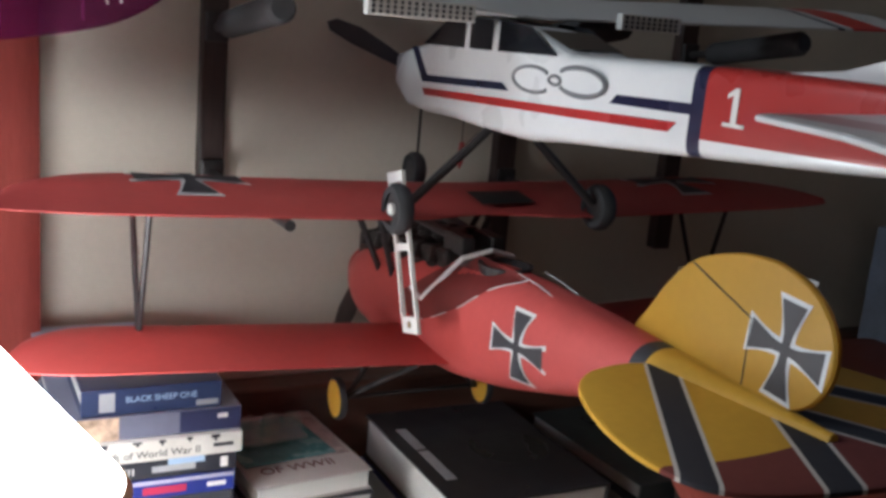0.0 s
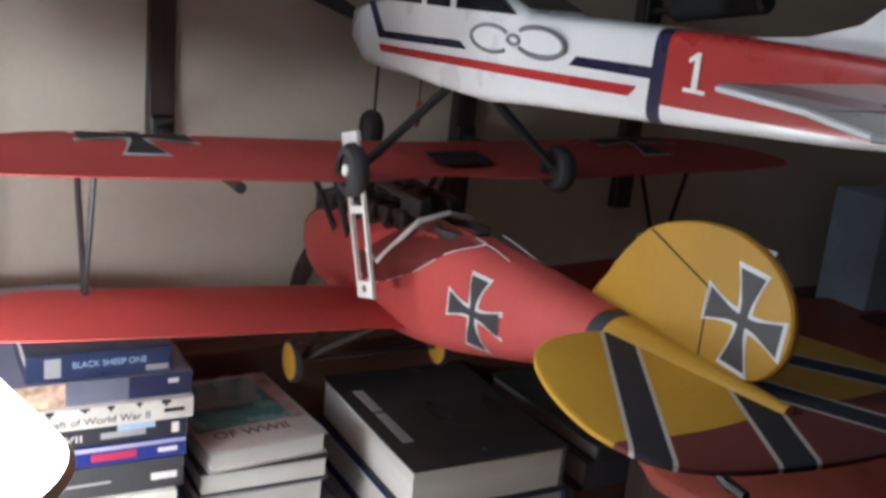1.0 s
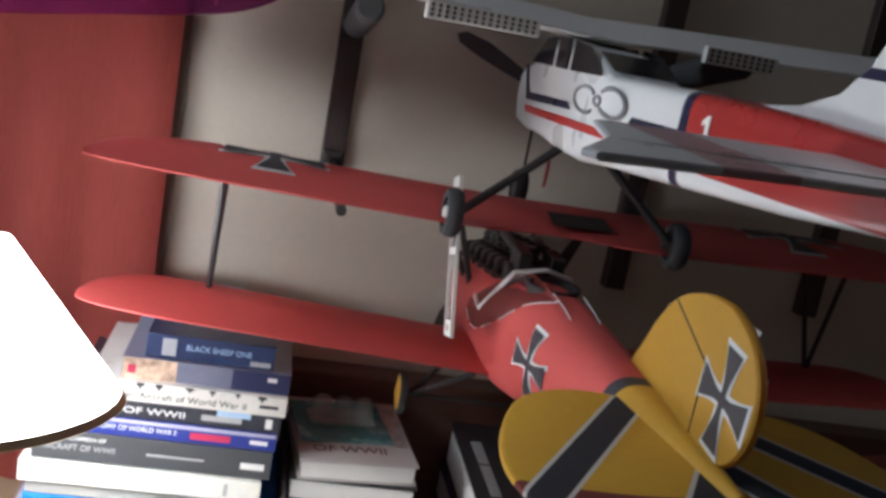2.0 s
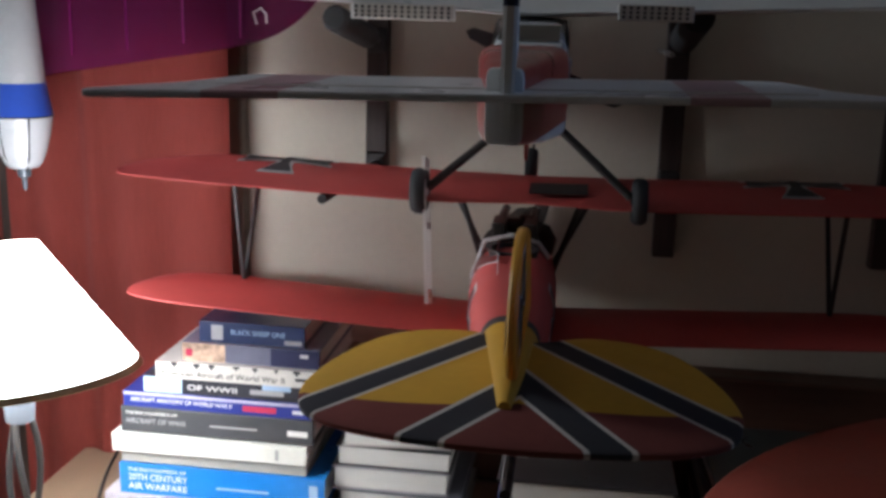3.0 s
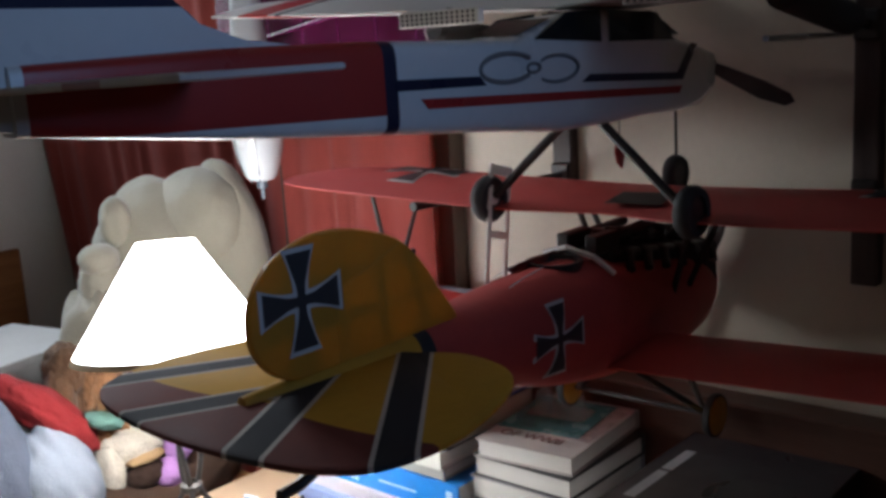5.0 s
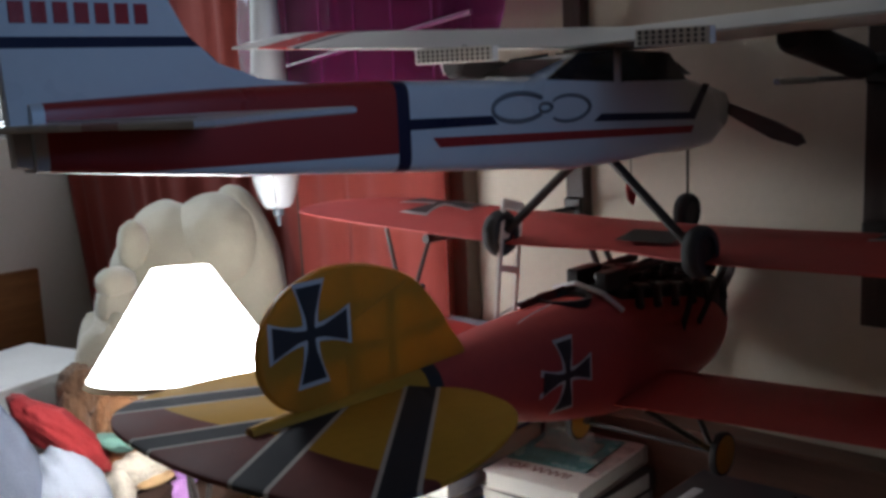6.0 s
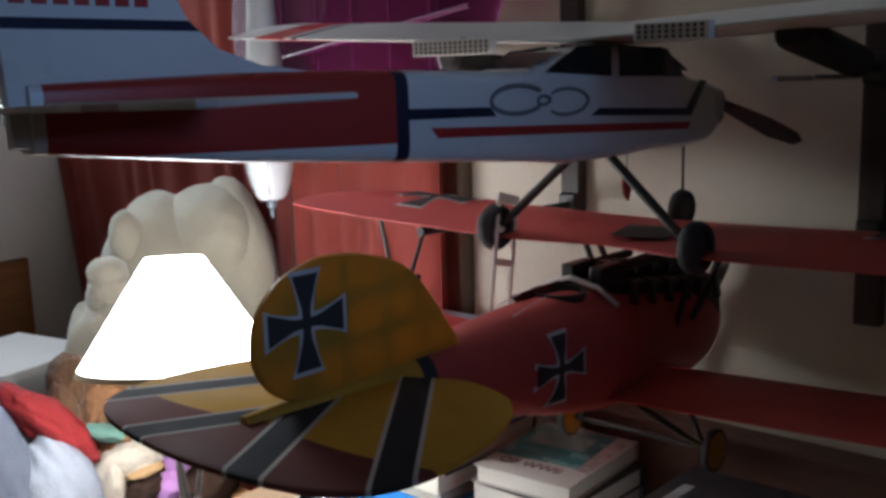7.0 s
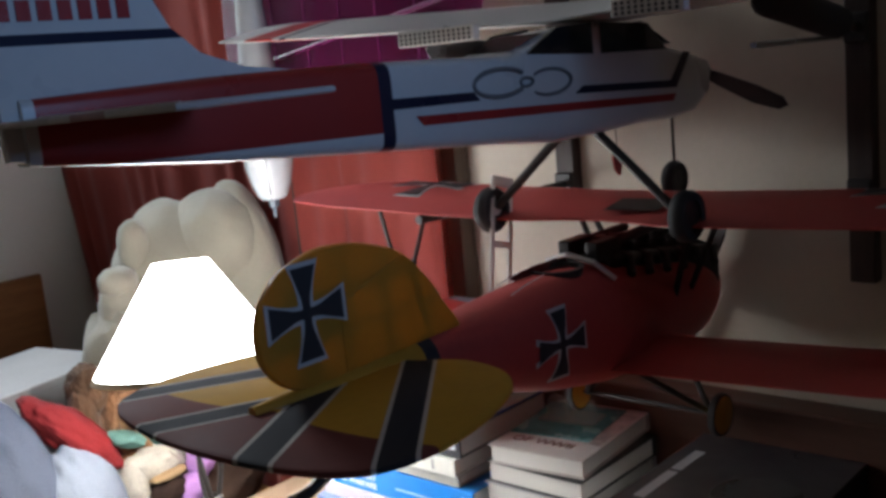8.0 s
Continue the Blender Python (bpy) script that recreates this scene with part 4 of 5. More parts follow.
def book(lo, hi, cover, spine="-y", turn=0.0, label="", bow=0.003, board=0.0022):
    """A closed book lying flat: two boards, a spine and a page block. spine: the side it shows."""
    global BOOK_COUNT
    BOOK_COUNT += 1
    lo, hi = Vector(lo), Vector(hi)
    c = (lo + hi) / 2
    root = thing("book", (c.x, c.y, lo.z), label or "hardback book lying flat in a stack", "book", "books on the desk")
    cov = cover if not isinstance(cover, tuple) else material("book_cover", cover, 0.35, var=0.10, scale=25, bump=0.02, coat=0.15)
    d = hi - lo

    def spun(bm):
        if turn:
            bmesh.ops.rotate(bm, verts=bm.verts, cent=c, matrix=Matrix.Rotation(radians(turn), 3, "Z"))
        return bm

    part("lower_cover", spun(box(lo, (hi.x, hi.y, lo.z + board), 0.0007, 1)), cov, root)
    part("upper_cover", spun(box((lo.x, lo.y, hi.z - board), hi, 0.0007, 1)), cov, root)
    inset = 0.004
    pl, ph = Vector((lo.x + inset, lo.y + inset, lo.z + board)), Vector((hi.x - inset, hi.y - inset, hi.z - board))
    sp = None
    if spine == "-y":
        pl.y = lo.y + 0.004
        sp = box((lo.x, lo.y - 0.001, lo.z), (hi.x, lo.y + 0.003, hi.z), 0.0012, 2)
    elif spine == "+y":
        ph.y = hi.y - 0.004
        sp = box((lo.x, hi.y - 0.003, lo.z), (hi.x, hi.y + 0.001, hi.z), 0.0012, 2)
    elif spine == "+x":
        sp = box((hi.x - 0.003, lo.y, lo.z), (hi.x + 0.001, hi.y, hi.z), 0.0012, 2)
    elif spine == "-x":
        sp = box((lo.x - 0.001, lo.y, lo.z), (lo.x + 0.003, hi.y, hi.z), 0.0012, 2)
    part("page_block", spun(box(pl, ph)), paper, root, "pale page edges")
    return root, part("spine", spun(sp), cov, root)


INK = {"white": material("white_ink", (0.75, 0.75, 0.75), 0.6), "grey": material("grey_ink", (0.35, 0.36, 0.38), 0.6), "dark": material("dark_ink", (0.03, 0.03, 0.04), 0.6), "red": material("red_ink", (0.45, 0.03, 0.08), 0.6), "maroon": material("maroon_ink", (0.13, 0.025, 0.03), 0.5), "pale": material("pale_blue_ink", (0.35, 0.5, 0.7), 0.6), "lavender": material("lavender_ink", (0.36, 0.36, 0.50), 0.5), "navy": material("navy_ink", (0.03, 0.035, 0.09), 0.45)}


def spine_text(sp, text, x, y, z, height, width, ink):
    m = Matrix.Translation((x, y - 0.0013, z)) @ Matrix.Rotation(radians(90), 4, "X")
    lettering("spine_lettering", text, m, height, INK[ink], sp, 0.0003, width)


def spine_bar(sp, x0, x1, y, z0, z1, ink, name="spine_bar"):
    part(name, box((x0, y - 0.0019, z0), (x1, y - 0.001, z1)), INK[ink], sp)


def first_stack():
    y = 1.247
    book((-0.337, y - 0.014, DESK), (-0.03, y + 0.205, 0.713), (0.16, 0.22, 0.42), label="pale blue hardback at the foot of the stack", turn=1)
    book((-0.328, y - 0.006, 0.7135), (-0.025, y + 0.205, 0.7345), (0.42, 0.40, 0.46), label="pale pink and blue hardback low in the stack", turn=-1)
    r, s = book((-0.307, y, 0.735), (-0.010, y + 0.215, 0.781), (0.015, 0.20, 0.62), label="thick bright blue encyclopedia of air warfare")
    spine_text(s, "THE ENCYCLOPEDIA OF", -0.294, y, 0.770, 0.0065, 0.085, "white")
    spine_text(s, "20TH CENTURY", -0.294, y, 0.7565, 0.0135, 0.086, "white")
    spine_text(s, "AIR WARFARE", -0.294, y, 0.7425, 0.0135, 0.086, "white")
    spine_bar(s, -0.165, -0.090, y, 0.752, 0.755, "pale")
    spine_bar(s, -0.032, -0.020, y, 0.742, 0.770, "pale")
    r, s = book((-0.304, y + 0.002, 0.7825), (-0.036, y + 0.2, 0.800), (0.36, 0.37, 0.36), label="grey hardback under the white book")
    r, s = book((-0.313, y - 0.006, 0.801), (-0.034, y + 0.2, 0.8275), (0.68, 0.69, 0.66), label="white hardback with a small emblem on its spine")
    spine_bar(s, -0.078, -0.073, y - 0.006, 0.807, 0.822, "grey", "spine_emblem")
    r, s = book((-0.301, y, 0.829), (-0.026, y + 0.21, 0.8655), (0.055, 0.06, 0.07), label="dark grey hardback on aircraft with pale lettering")
    spine_text(s, "THE ENCYCLOPEDIA OF", -0.294, y, 0.8555, 0.006, 0.075, "white")
    spine_text(s, "AIRCRAFT OF WWII", -0.294, y, 0.8425, 0.0105, 0.086, "grey")
    spine_bar(s, -0.172, -0.105, y, 0.845, 0.8475, "grey")
    spine_bar(s, -0.062, -0.034, y, 0.841, 0.849, "white")
    r, s = book((-0.297, y + 0.001, 0.866), (-0.024, y + 0.21, 0.8885), (0.02, 0.035, 0.22), label="dark blue hardback with white title")
    spine_text(s, "AIRCRAFT ANATOMY OF WORLD WAR II", -0.286, y + 0.001, 0.8745, 0.0085, 0.145, "white")
    spine_bar(s, -0.296, -0.025, y + 0.001, 0.8835, 0.8880, "lavender", "spine_panel")
    spine_bar(s, -0.125, -0.078, y + 0.001, 0.872, 0.880, "red")
    spine_bar(s, -0.055, -0.034, y + 0.001, 0.8735, 0.8785, "white")
    r, s = book((-0.268, y + 0.004, 0.889), (-0.022, y + 0.2, 0.912), (0.03, 0.033, 0.045), label="black hardback with pale lettering")
    spine_bar(s, -0.267, -0.212, y + 0.004, 0.8895, 0.9115, "pale", "spine_panel")
    spine_bar(s, -0.098, -0.058, y + 0.004, 0.9035, 0.9115, "pale", "spine_panel")
    spine_text(s, "OF WWII", -0.205, y + 0.004, 0.8955, 0.011, 0.07, "white")
    spine_bar(s, -0.115, -0.068, y + 0.004, 0.896, 0.903, "grey")
    spine_bar(s, -0.040, -0.032, y + 0.004, 0.894, 0.906, "white", "spine_emblem")
    r, s = book((-0.247, y - 0.002, 0.9125), (-0.018, y + 0.215, 0.9365), (0.60, 0.59, 0.56), label="white hardback on aircraft with dark silhouettes")
    spine_text(s, "American Aircraft of World War II", -0.240, y - 0.002, 0.9175, 0.0115, 0.175, "dark")
    rnd = random.Random(5)
    for i in range(7):
        x, w, h = -0.225 + i * 0.029 + rnd.uniform(-0.004, 0.004), rnd.uniform(0.006, 0.010), rnd.uniform(0.002, 0.004)
        spine_bar(s, x, x + w, y - 0.002, 0.9362 - h, 0.9364, "dark", "silhouette")
        spine_bar(s, x + 0.35 * w, x + 0.65 * w, y - 0.002, 0.9345 - 1.5 * h, 0.9362 - h, "dark", "silhouette")
    spine_bar(s, -0.050, -0.028, y - 0.002, 0.922, 0.926, "dark", "silhouette")
    r, s = book((-0.212, y + 0.006, 0.937), (-0.018, y + 0.21, 0.964), (0.16, 0.17, 0.24), label="grey and cream illustrated hardback")
    part("spine_art", box((-0.211, y + 0.0045, 0.9375), (-0.150, y + 0.0052, 0.9635)), material("cream_red_art", (0.50, 0.36, 0.27), 0.5, var=0.6, scale=60), s, "cream and red picture on the spine")
    spine_bar(s, -0.086, -0.019, y + 0.006, 0.9385, 0.9635, "navy", "spine_panel")
    spine_bar(s, -0.045, -0.034, y + 0.0045, 0.953, 0.958, "white")
    spine_bar(s, -0.205, -0.196, y + 0.0045, 0.945, 0.955, "red", "spine_picture")
    r, s = book((-0.188, y + 0.01, 0.9645), (-0.040, y + 0.20, 0.994), (0.03, 0.045, 0.11), label="small dark blue book on top of the stack")
    spine_text(s, "BLACK SHEEP ONE", -0.143, y + 0.010, 0.978, 0.0095, 0.075, "pale")
    spine_bar(s, -0.170, -0.154, y + 0.010, 0.969, 0.990, "grey", "spine_picture")
    spine_bar(s, -0.068, -0.044, y + 0.010, 0.968, 0.974, "grey", "spine_picture")
    # papers and a small book behind
    book((-0.22, 1.405, 0.9645), (-0.09, 1.468, 0.998), (0.30, 0.36, 0.46), label="pale blue paperback behind the stack")


first_stack()


def second_stack():
    book((0.0, 1.262, DESK), (0.178, 1.47, 0.712), (0.35, 0.36, 0.38), spine="+y", label="grey magazine-bound book at the foot of the stack")
    book((-0.006, 1.27, 0.7125), (0.172, 1.47, 0.736), (0.06, 0.065, 0.09), spine="+y", label="dark hardback with pale pages outward")
    book((0.004, 1.268, 0.7365), (0.176, 1.47, 0.758), (0.10, 0.11, 0.14), spine="+y", label="dark hardback with pale pages outward", turn=-1)
    book((-0.008, 1.27, 0.7585), (0.156, 1.468, 0.793), (0.33, 0.33, 0.36), spine="+y", label="silver grey hardback with pages outward", turn=1)
    book((-0.001, 1.270, 0.7935), (0.161, 1.46, 0.824), (0.035, 0.036, 0.042), spine="+y", label="black hardback with thick white pages outward")
    root, s = book((0.0, 1.272, 0.8245), (0.152, 1.47, 0.851), (0.50, 0.48, 0.47), spine="+y", label="pale illustrated paperback on top of the stack", turn=5)
    m = Matrix.Translation((0.025, 1.298, 0.8514)) @ Matrix.Rotation(radians(5), 4, "Z")
    lettering("cover_lettering", "OF WWII", m, 0.024, INK["maroon"], root, 0.0003, 0.095)
    part("cover_art", box((0.07, 1.33, 0.851), (0.145, 1.45, 0.8516), 0, 1, 5), material("cover_picture", (0.40, 0.33, 0.33), 0.4, var=0.7, scale=35), root, "muted cover picture")
    # blister pack on top
    pack = thing("blister_pack", (0.062, 1.385, 0.852), "teal card blister pack with clear plastic bubble", "package")
    part("card", box((0.0, 1.326, 0.852), (0.124, 1.455, 0.8535), 0.0004, 1, 8), material("teal_card", (0.09, 0.27, 0.30), 0.25, var=0.25, scale=30, coat=0.5), pack)
    bm = bmesh.new()
    for i in range(3):
        join(bm, lathe([(0.014, 0), (0.0135, 0.020), (0.011, 0.030), (0.004, 0.034)], (0.036 + i * 0.028, 1.395, 0.8536), "Z", 18))
    part("bubble", bm, clear_plastic, pack, "clear plastic bubble", smooth=True)
    part("bubble_tray", box((0.018, 1.372, 0.8538), (0.108, 1.42, 0.8600), 0.003, 2, 8), clear_plastic, pack)


second_stack()


def black_book():
    book((0.222, 1.186, DESK), (0.463, 1.474, 0.724), (0.05, 0.06, 0.16), spine="+x", label="dark blue large book under the black one")
    book((0.226, 1.182, 0.7245), (0.460, 1.474, 0.772), (0.035, 0.05, 0.17), spine="+x", label="blue bound large book under the black one", turn=0.5)
    root, s = book((0.231, 1.184, 0.7725), (0.455, 1.474, 0.836), (0.034, 0.032, 0.036), spine="+x", label="thick black glossy picture book with pale pages", board=0.004)
    for y0, y1 in ((1.252, 1.338), (1.345, 1.412)):
        part("title_bar", box((0.251, y0, 0.836), (0.266, y1, 0.8364)), INK["grey"], root, "pale grey title bar")
    pic = material("faded_cover_photo", (0.03, 0.03, 0.032), 0.28, var=0.9, scale=16)
    part("cover_photo", lathe([(0.0001, 0), (0.055, 0), (0.055, 0.0004), (0.0001, 0.0004)], (0.38, 1.32, 0.836), "Z", 40), pic, root, "dim round cover photograph")


black_book()


def more_books():
    cols = [(0.05, 0.04, 0.05), (0.12, 0.05, 0.04), (0.08, 0.09, 0.12), (0.05, 0.06, 0.06)]
    z = DESK
    for i, h in enumerate((0.035, 0.028, 0.04, 0.024)):
        book((0.49 + 0.006 * i, 1.20, z), (0.70 + 0.004 * i, 1.46, z + h), cols[i], spine="-y", label="dark hardback in the shaded stack", turn=2 * i - 3)
        z += h + 0.0005


more_books()


def far_boxes():
    for name, lo, hi, col, label in (("carton", (1.21, 1.36, DESK), (1.42, 1.47, 1.10), (0.34, 0.42, 0.55), "pale blue carton standing on the desk"),
                                     ("carton", (1.27, 1.23, DESK), (1.52, 1.345, 0.995), (0.55, 0.55, 0.55), "white carton with a dark picture"),
                                     ("carton", (1.17, 1.20, DESK), (1.26, 1.34, 0.90), (0.10, 0.03, 0.03), "dark red carton beside the white one")):
        root = thing(name, ((lo[0] + hi[0]) / 2, (lo[1] + hi[1]) / 2, lo[2]), label, "box", "cartons")
        part("carton_body", box(lo, hi, 0.002), material("printed_carton", col, 0.6, var=0.2, scale=12), root)
        part("picture", box((lo[0] + 0.06, lo[1] - 0.0008, hi[2] - 0.10), (lo[0] + 0.12, lo[1] - 0.0002, hi[2] - 0.05)), INK["dark"], root, "dark printed picture")


far_boxes()


def red_wing_panel():
    """A round-ended red model wing lying over the books."""
    root = thing("spare_wing", (0.8, 1.05, 0.85), "dull red rounded model wing panel lying on the desk things", "model wing")
    pts = [(0.448, 0.98), (0.462, 1.05), (0.50, 1.13), (0.56, 1.21), (0.66, 1.30), (0.78, 1.37), (0.95, 1.42), (1.25, 1.43), (1.30, 1.0), (1.25, 0.80), (0.80, 0.78), (0.52, 0.84)]
    part("wing_skin", slab(smooth_closed(pts, 6), 0.035, lambda a, b, w: Vector((a, b, 0.880 + w)), 0.04), material("dull_red_film", (0.34, 0.075, 0.052), 0.5, var=0.2, scale=9, bump=0.04), root, smooth=True)
    for x, y in ((0.62, 1.12), (1.1, 1.12)):
        part("block", box((x - 0.06, y - 0.1, DESK), (x + 0.06, y + 0.06, 0.8625), 0.003), dark_wood, root, "dark wooden block holding it up")


red_wing_panel()


def grey_toy():
    """Small grey model aeroplane on the desk."""
    c = Vector((-0.185, 1.12, DESK + 0.03))
    root = thing("toy_aircraft", (c.x, c.y, DESK), "small silver grey toy aircraft standing on the desk", "toy aircraft")

    toy_grey = material("dull_grey_plastic", (0.075, 0.085, 0.105), 0.45, var=0.12)

    def body(bm, m):
        bmesh.ops.transform(bm, matrix=m, verts=bm.verts)
        return bm

    m = Matrix.Translation(c) @ Matrix.Rotation(radians(-65), 4, "Z")
    st = [(-0.09, -0.002, 0.010, 0.004, 0), (-0.05, -0.012, 0.022, 0.014, 0), (0.0, -0.021, 0.032, 0.024, 0), (0.05, -0.022, 0.027, 0.026, 0), (0.075, -0.016, 0.018, 0.020, 0)]
    part("fuselage", body(loft(refine(st, 24), 20, 2.2), m), toy_grey, root, smooth=True)
    part("wing", body(wing(-0.11, 0.11, lambda x: -0.015, lambda x: 0.045, lambda x: -0.012, 0.008, 0.02, 16), m), toy_grey, root, smooth=True)
    part("tailplane", body(wing(-0.04, 0.04, lambda x: -0.09, lambda x: -0.065, lambda x: 0.004, 0.004, 0.015, 10), m), toy_grey, root, smooth=True)
    part("fin", body(slab([(-0.055, 0.01), (-0.075, 0.045), (-0.095, 0.048), (-0.092, 0.005)], 0.004, lambda a, b, w: Vector((w, a, b))), m), material("pale_blue_toy_plastic", (0.30, 0.36, 0.45), 0.4), root, "pale blue tail fin")
    part("canopy", body(loft(refine([(-0.01, 0.012, 0.02, 0.006, 0), (0.015, 0.014, 0.030, 0.010, 0), (0.035, 0.012, 0.020, 0.007, 0)], 10), 14, 2.0), m), glass_dark, root, smooth=True)
    for x in (-0.035, 0.035):
        part("wheel", body(lathe([(0.004, -0.004), (0.010, -0.003), (0.010, 0.003), (0.004, 0.004)], (x, 0.03, -0.020), "X", 16), m), rubber, root)


grey_toy()


def loose_papers():
    for i, (x, y, a, col) in enumerate(((-0.05, 1.14, 8, (0.6, 0.6, 0.62)), (0.07, 1.16, -6, (0.55, 0.56, 0.6)))):
        solo("paper_sheet", box((x - 0.09, y - 0.07, DESK + 0.001 + 0.002 * i), (x + 0.09, y + 0.07, DESK + 0.0025 + 0.002 * i), 0, 1, a), material("white_paper", col, 0.7), "white sheet of paper lying on the desk", "paper", "papers")


loose_papers()


# ---- things to the left of the desk ----
def lump(c, r, seed, amount=0.25, freq=2.2, detail=4, tilt=0.0, folds=0.0):
    bm = bmesh.new()
    bmesh.ops.create_icosphere(bm, subdivisions=detail, radius=1)
    for v in bm.verts:
        n = noise.fractal(v.co * freq + Vector((seed, seed * 2, 0)), 0.8, 2.0, 3)
        v.co = v.co * (1 + amount * n)
        k = 1 + folds * math.sin(v.co.y * 16 + 2.5 * v.co.z + seed) * (0.6 + 0.4 * math.sin(v.co.z * 5 + seed))
        v.co = Matrix.Rotation(radians(tilt), 3, "X") @ Vector((v.co.x * r[0] * k, v.co.y * r[1], v.co.z * r[2] * k)) + Vector(c)
    return bm


def cabinet():
    root = thing("low_cabinet", (-1.05, 1.15, -0.05), "low honey wood cabinet behind the desk", "cabinet")
    part("body", box((-1.45, 0.80, -0.05), (-0.62, 1.40, 0.55), 0.004), pine, root)
    part("top", box((-1.47, 0.78, 0.551), (-0.60, 1.41, 0.575), 0.004), pine, root)
    for x in (-1.24, -0.83):
        d = part("door", box((x - 0.19, 0.785, 0.0), (x + 0.19, 0.799, 0.52), 0.003), pine, root)
        part("handle", tube([(x + 0.15, 0.782, 0.25), (x + 0.15, 0.77, 0.26), (x + 0.15, 0.77, 0.33), (x + 0.15, 0.782, 0.34)], 0.004, 8), brass, d, "brass handle")


cabinet()


def fleece_toy():
    root = thing("plush_bear", (-0.84, 1.32, 0.57), "large cream fleece plush bear slumped before the curtain", "plush toy")
    part("body", lump((-0.85, 1.355, 0.93), (0.15, 0.135, 0.235), 3.1, 0.035, 1.7, 5), fleece, root, smooth=True)
    part("back", lump((-0.745, 1.430, 0.955), (0.128, 0.070, 0.235), 5.3, 0.03, 1.8, 5), fleece, root, smooth=True)
    part("head", lump((-0.765, 1.405, 1.078), (0.120, 0.085, 0.105), 4.3, 0.035, 1.7, 5), fleece, root, smooth=True)
    part("ear", lump((-0.82, 1.255, 1.095), (0.028, 0.032, 0.05), 8.3, 0.08, 2.0, 3), fleece, root, "rounded tan ear", smooth=True)
    part("paw", lump((-0.79, 1.195, 1.04), (0.035, 0.038, 0.030), 2.3, 0.08, 2.0, 3), fleece, root, smooth=True)
    part("arm", lump((-0.80, 1.205, 0.985), (0.05, 0.045, 0.065), 6.3, 0.10, 2.6, 4), fleece, root, smooth=True)
    part("leg", lump((-0.80, 1.20, 0.80), (0.12, 0.10, 0.20), 1.3, 0.12, 2.4, 4), fleece, root, smooth=True)


fleece_toy()


def soft_things():
    heap = Vector((0.009, 0.008, -0.012))

    def soft(c, *shape, **more):
        return lump(Vector(c) + heap, *shape, **more)

    brown = material("brown_plush", (0.12, 0.062, 0.032), 0.95, var=0.3, scale=30, grain=160, bump=0.6, sheen=0.15)
    orange = material("tan_plush", (0.25, 0.12, 0.055), 0.95, var=0.3, scale=30, grain=160, bump=0.6, sheen=0.15)
    teal = material("teal_felt", (0.12, 0.25, 0.22), 0.9)
    cream = material("cream_plush", (0.55, 0.51, 0.44), 0.95, var=0.2, scale=25, grain=200, bump=0.9)
    lilac = material("lilac_plush", (0.42, 0.22, 0.52), 0.9, var=0.15, grain=200, bump=0.5)
    redc = material("red_cloth", (0.26, 0.018, 0.022), 0.9, var=0.15, grain=200, bump=0.4)
    denim = material("grey_blue_cloth", (0.10, 0.12, 0.17), 0.9, var=0.2, grain=260, bump=0.4)
    pale = material("pale_blue_cloth", (0.26, 0.30, 0.37), 0.9, var=0.1, grain=200, bump=0.4)
    bm = soft((-0.72, 1.055, 0.895), (0.042, 0.036, 0.050), 2.2, 0.12, 3.0, 5)
    join(bm, soft((-0.70, 1.033, 0.858), (0.024, 0.022, 0.050), 4.2, 0.12, 3.0, 4, tilt=10))
    join(bm, soft((-0.70, 1.078, 0.850), (0.026, 0.022, 0.052), 6.1, 0.12, 3.0, 4, tilt=-8))
    join(bm, soft((-0.73, 1.055, 0.80), (0.05, 0.045, 0.08), 7.2, 0.2, 4.0, 4))
    solo("plush_animal", bm, [brown], "shaggy brown plush dog with long hanging ears", "plush toy", "plush toys", smooth=True)
    bm = soft((-0.70, 1.105, 0.855), (0.038, 0.036, 0.048), 6.2, 0.10, 3.0, 5)
    join(bm, soft((-0.685, 1.135, 0.845), (0.018, 0.014, 0.044), 1.7, 0.2, 4.5, 4, tilt=20))
    join(bm, soft((-0.685, 1.075, 0.862), (0.016, 0.012, 0.038), 2.7, 0.2, 4.5, 4, tilt=-10))
    join(bm, soft((-0.72, 1.115, 0.775), (0.05, 0.05, 0.055), 3.7, 0.15, 3.5, 4))
    solo("plush_animal", bm, [orange], "tan plush dog with upright ears and felt collar", "plush toy", "plush toys", smooth=True)
    bm = soft((-0.675, 1.082, 0.808), (0.040, 0.037, 0.015), 7.7, 0.12, 2.0, 4, tilt=-21)
    join(bm, soft((-0.685, 1.148, 0.792), (0.030, 0.022, 0.017), 2.7, 0.12, 2.0, 4, tilt=-30))
    solo("felt_collar", bm, teal, "flat teal felt collar round the tan toy", "collar", smooth=True)
    bm = soft((-0.69, 1.132, 0.742), (0.045, 0.062, 0.040), 9.1, 0.08, 2.5, 5, tilt=-14)
    join(bm, soft((-0.685, 1.088, 0.712), (0.040, 0.024, 0.055), 3.9, 0.09, 2.5, 4))
    join(bm, soft((-0.70, 1.13, 0.64), (0.05, 0.060, 0.045), 5.1, 0.15, 3.5, 4))
    solo("plush_animal", bm, [cream], "cream plush dog with a dark open mouth", "plush toy", "plush toys", smooth=True)
    solo("plush_muzzle", soft((-0.648, 1.140, 0.727), (0.018, 0.036, 0.009), 1.9, 0.1, 2.0, 4, tilt=3), material("tan_felt", (0.42, 0.28, 0.15), 0.9), "tan felt muzzle of the cream toy", "muzzle", smooth=True)
    solo("plush_mouth", soft((-0.655, 1.140, 0.695), (0.026, 0.037, 0.026), 9.9, 0.1), material("dark_felt", (0.03, 0.014, 0.01), 0.95), "dark felt mouth of the cream toy", "mouth", smooth=True)
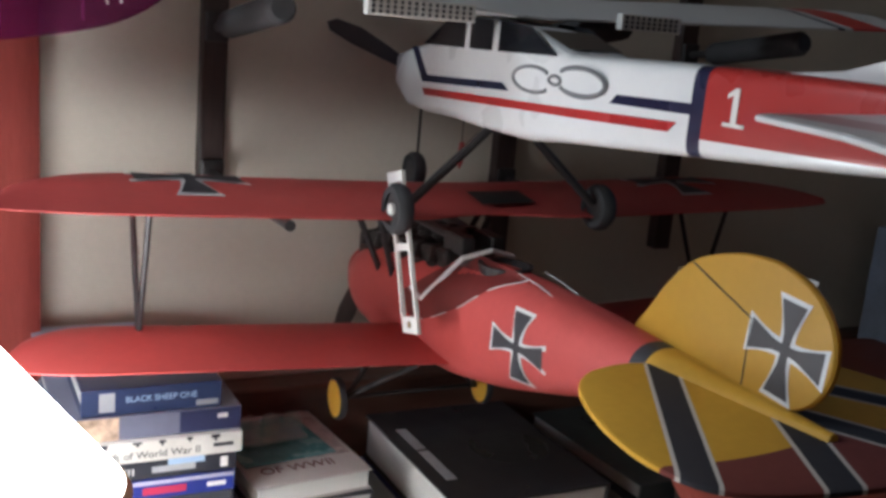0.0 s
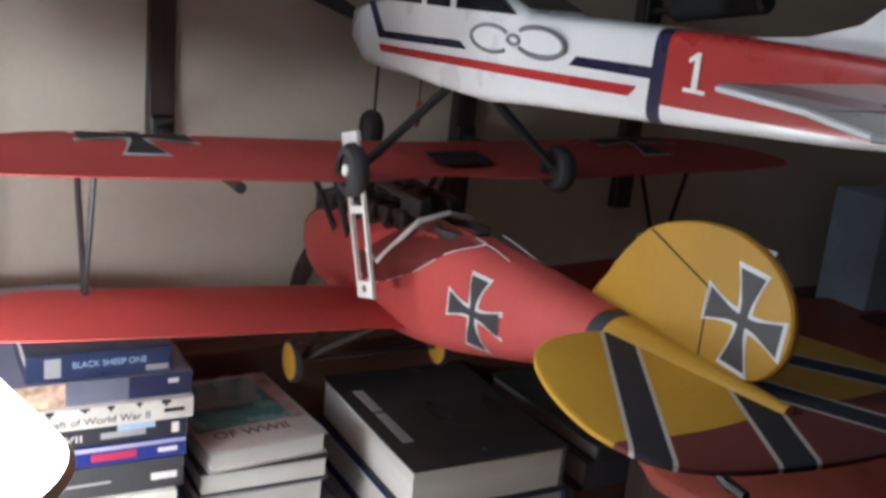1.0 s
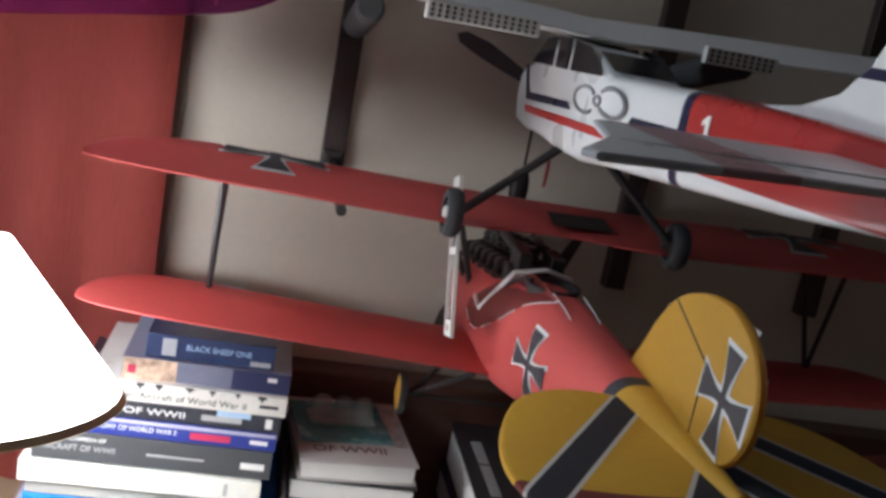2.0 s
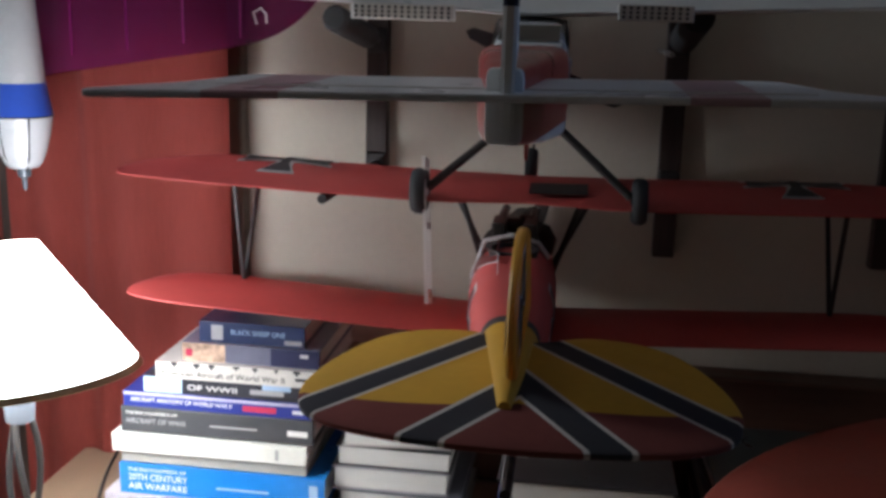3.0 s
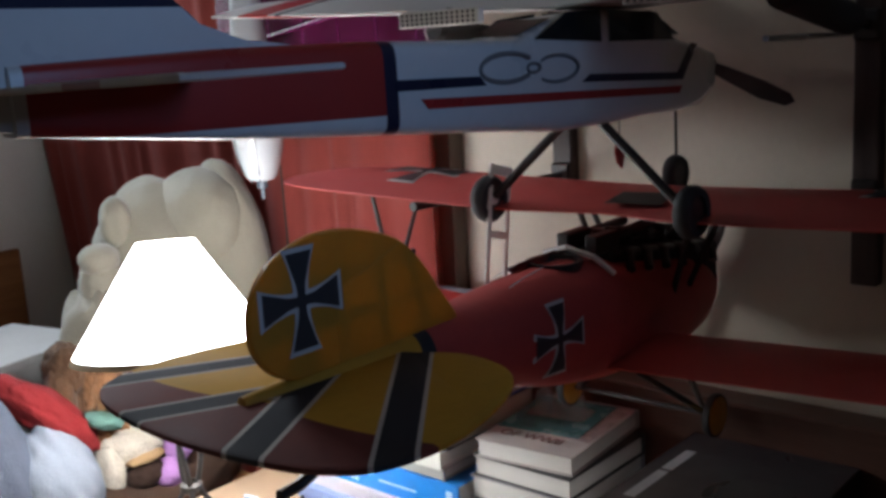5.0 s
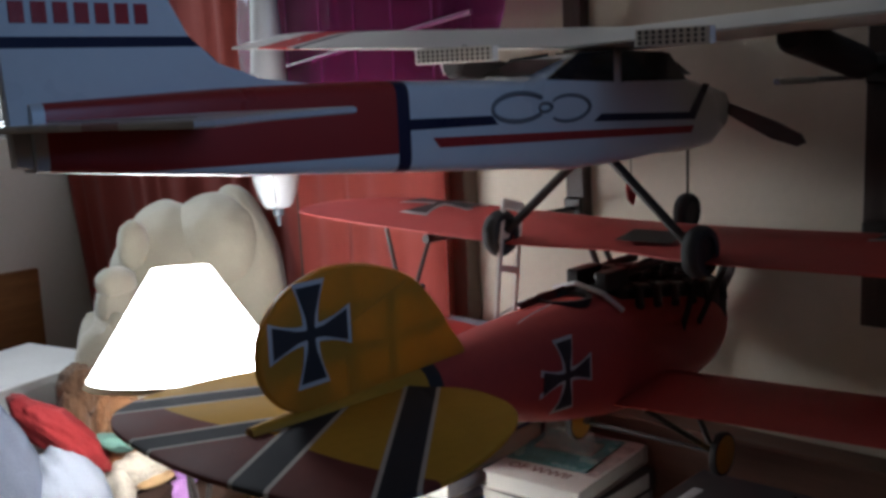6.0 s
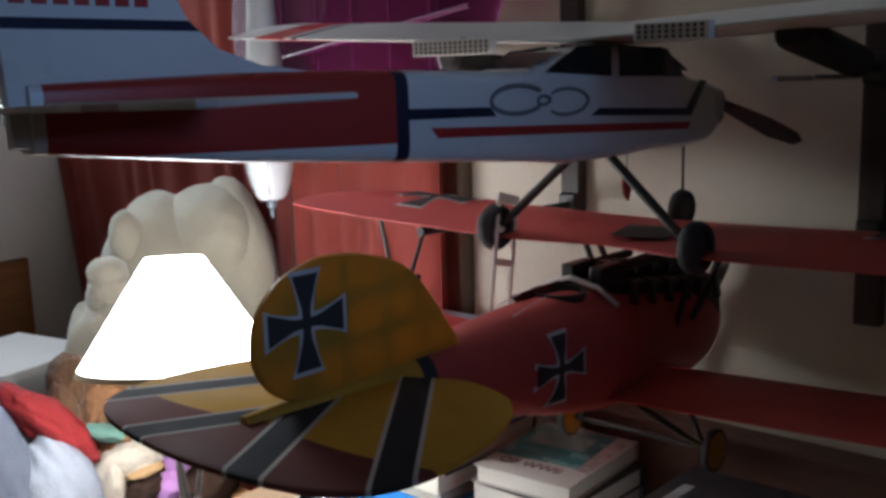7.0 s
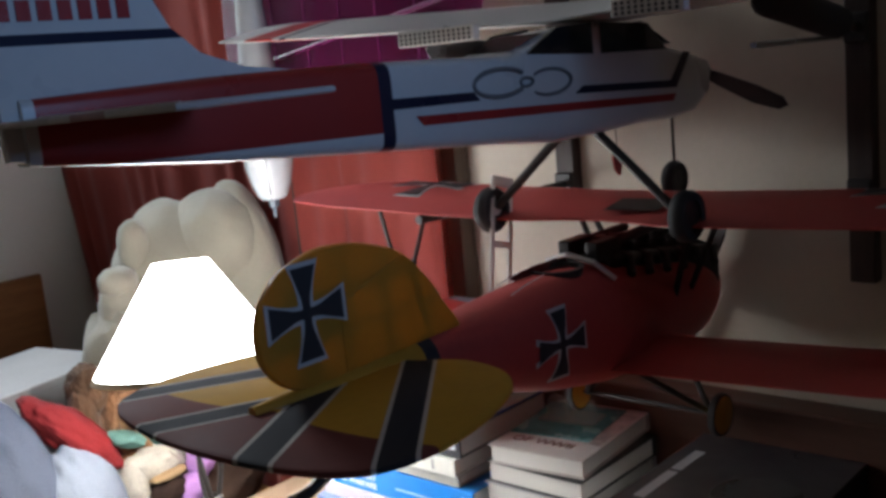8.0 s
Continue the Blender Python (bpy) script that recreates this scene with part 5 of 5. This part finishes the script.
    bm = soft((-0.655, 1.214, 0.726), (0.022, 0.029, 0.032), 4.4, 0.10, 2.0, 4, tilt=-10)
    join(bm, soft((-0.648, 1.182, 0.684), (0.025, 0.030, 0.027), 2.4, 0.10, 2.0, 4))
    solo("plush_animal", bm, [lilac], "smooth lilac plush toy beside the cream dog", "plush toy", "plush toys", smooth=True)
    bm = soft((-0.69, 1.000, 0.842), (0.045, 0.108, 0.034), 5.5, 0.14, 1.6, 5, tilt=-47)
    solo("red_cushion", bm, redc, "bright red cloth cushion on the heap", "cushion", smooth=True)
    bm = soft((-0.67, 0.872, 0.785), (0.055, 0.085, 0.17), 2.9, 0.10, 1.3, 5, tilt=14, folds=0.02)
    solo("folded_garment", bm, denim, "grey blue rumpled garment", "garment", smooth=True)
    bm = soft((-0.655, 0.985, 0.735), (0.055, 0.068, 0.100), 8.8, 0.07, 1.2, 5, tilt=16, folds=0.035)
    solo("pale_garment", bm, pale, "pale blue rumpled shirt cloth", "garment", smooth=True)
    bm = soft((-0.80, 1.10, 0.63), (0.20, 0.32, 0.085), 6.8, 0.12, 1.3)
    solo("folded_blanket", bm, material("brown_blanket_cloth", (0.055, 0.030, 0.020), 0.95, var=0.3, grain=200, bump=0.5), "dark brown folded blanket lying on the cabinet", "blanket", smooth=True)


soft_things()


def white_box():
    root = thing("cardboard_box", (-1.03, 1.09, 0.575), "white cardboard box standing behind the toys", "box")
    part("carton", box((-1.15, 0.957, 0.575), (-0.91, 1.227, 0.850), 0.003, 2, 12), cardboard, root)
    part("lid", box((-1.155, 0.952, 0.850), (-0.905, 1.232, 0.868), 0.003, 2, 12), cardboard, root)


white_box()


def window_frames():
    pane_glass = clear_glass("window_glass", (0.95, 0.97, 0.97))
    # window added round the fill light, out of view
    root = thing("window_added", (2.35, 0.925, 1.52), "unseen high window added in the panelled wall for the fill light", "window", kind="structure")
    for lo, hi in (((2.33, 0.65, 1.52), (2.37, 0.68, 2.08)), ((2.33, 1.17, 1.52), (2.37, 1.20, 2.08)), ((2.33, 0.68, 1.52), (2.37, 1.17, 1.55)), ((2.33, 0.68, 2.05), (2.37, 1.17, 2.08))):
        part("window_frame", box(lo, hi, 0.004), white_paint, root)
    part("pane", box((2.348, 0.68, 1.55), (2.352, 1.17, 2.05)), pane_glass, root).visible_shadow = False
    root = thing("window_2", (-1.70, 1.195, 1.275), "bright window in the cream side wall beside the curtain", "window", kind="structure")
    for lo, hi in (((-1.73, 0.94, 1.275), (-1.69, 0.965, 2.16)), ((-1.73, 1.435, 1.275), (-1.69, 1.45, 2.16)), ((-1.73, 0.965, 1.275), (-1.69, 1.435, 1.288)), ((-1.73, 0.965, 2.135), (-1.69, 1.435, 2.16))):
        part("window_frame", box(lo, hi, 0.003), white_paint, root)
    part("pane", box((-1.712, 0.965, 1.288), (-1.708, 1.435, 2.135)), pane_glass, root).visible_shadow = False
    sky = bpy.data.materials.new("bright_sky")
    sky.use_nodes = True
    n, l = links(sky)
    n["Principled BSDF"].inputs["Emission Color"].default_value = (0.85, 0.93, 1, 1)
    n["Principled BSDF"].inputs["Emission Strength"].default_value = 1.2
    solo("backdrop", box((-2.25, 0.2, 0.9), (-2.22, 2.2, 2.6)), sky, "bright overcast sky outside the window", "sky", kind="structure")


window_frames()
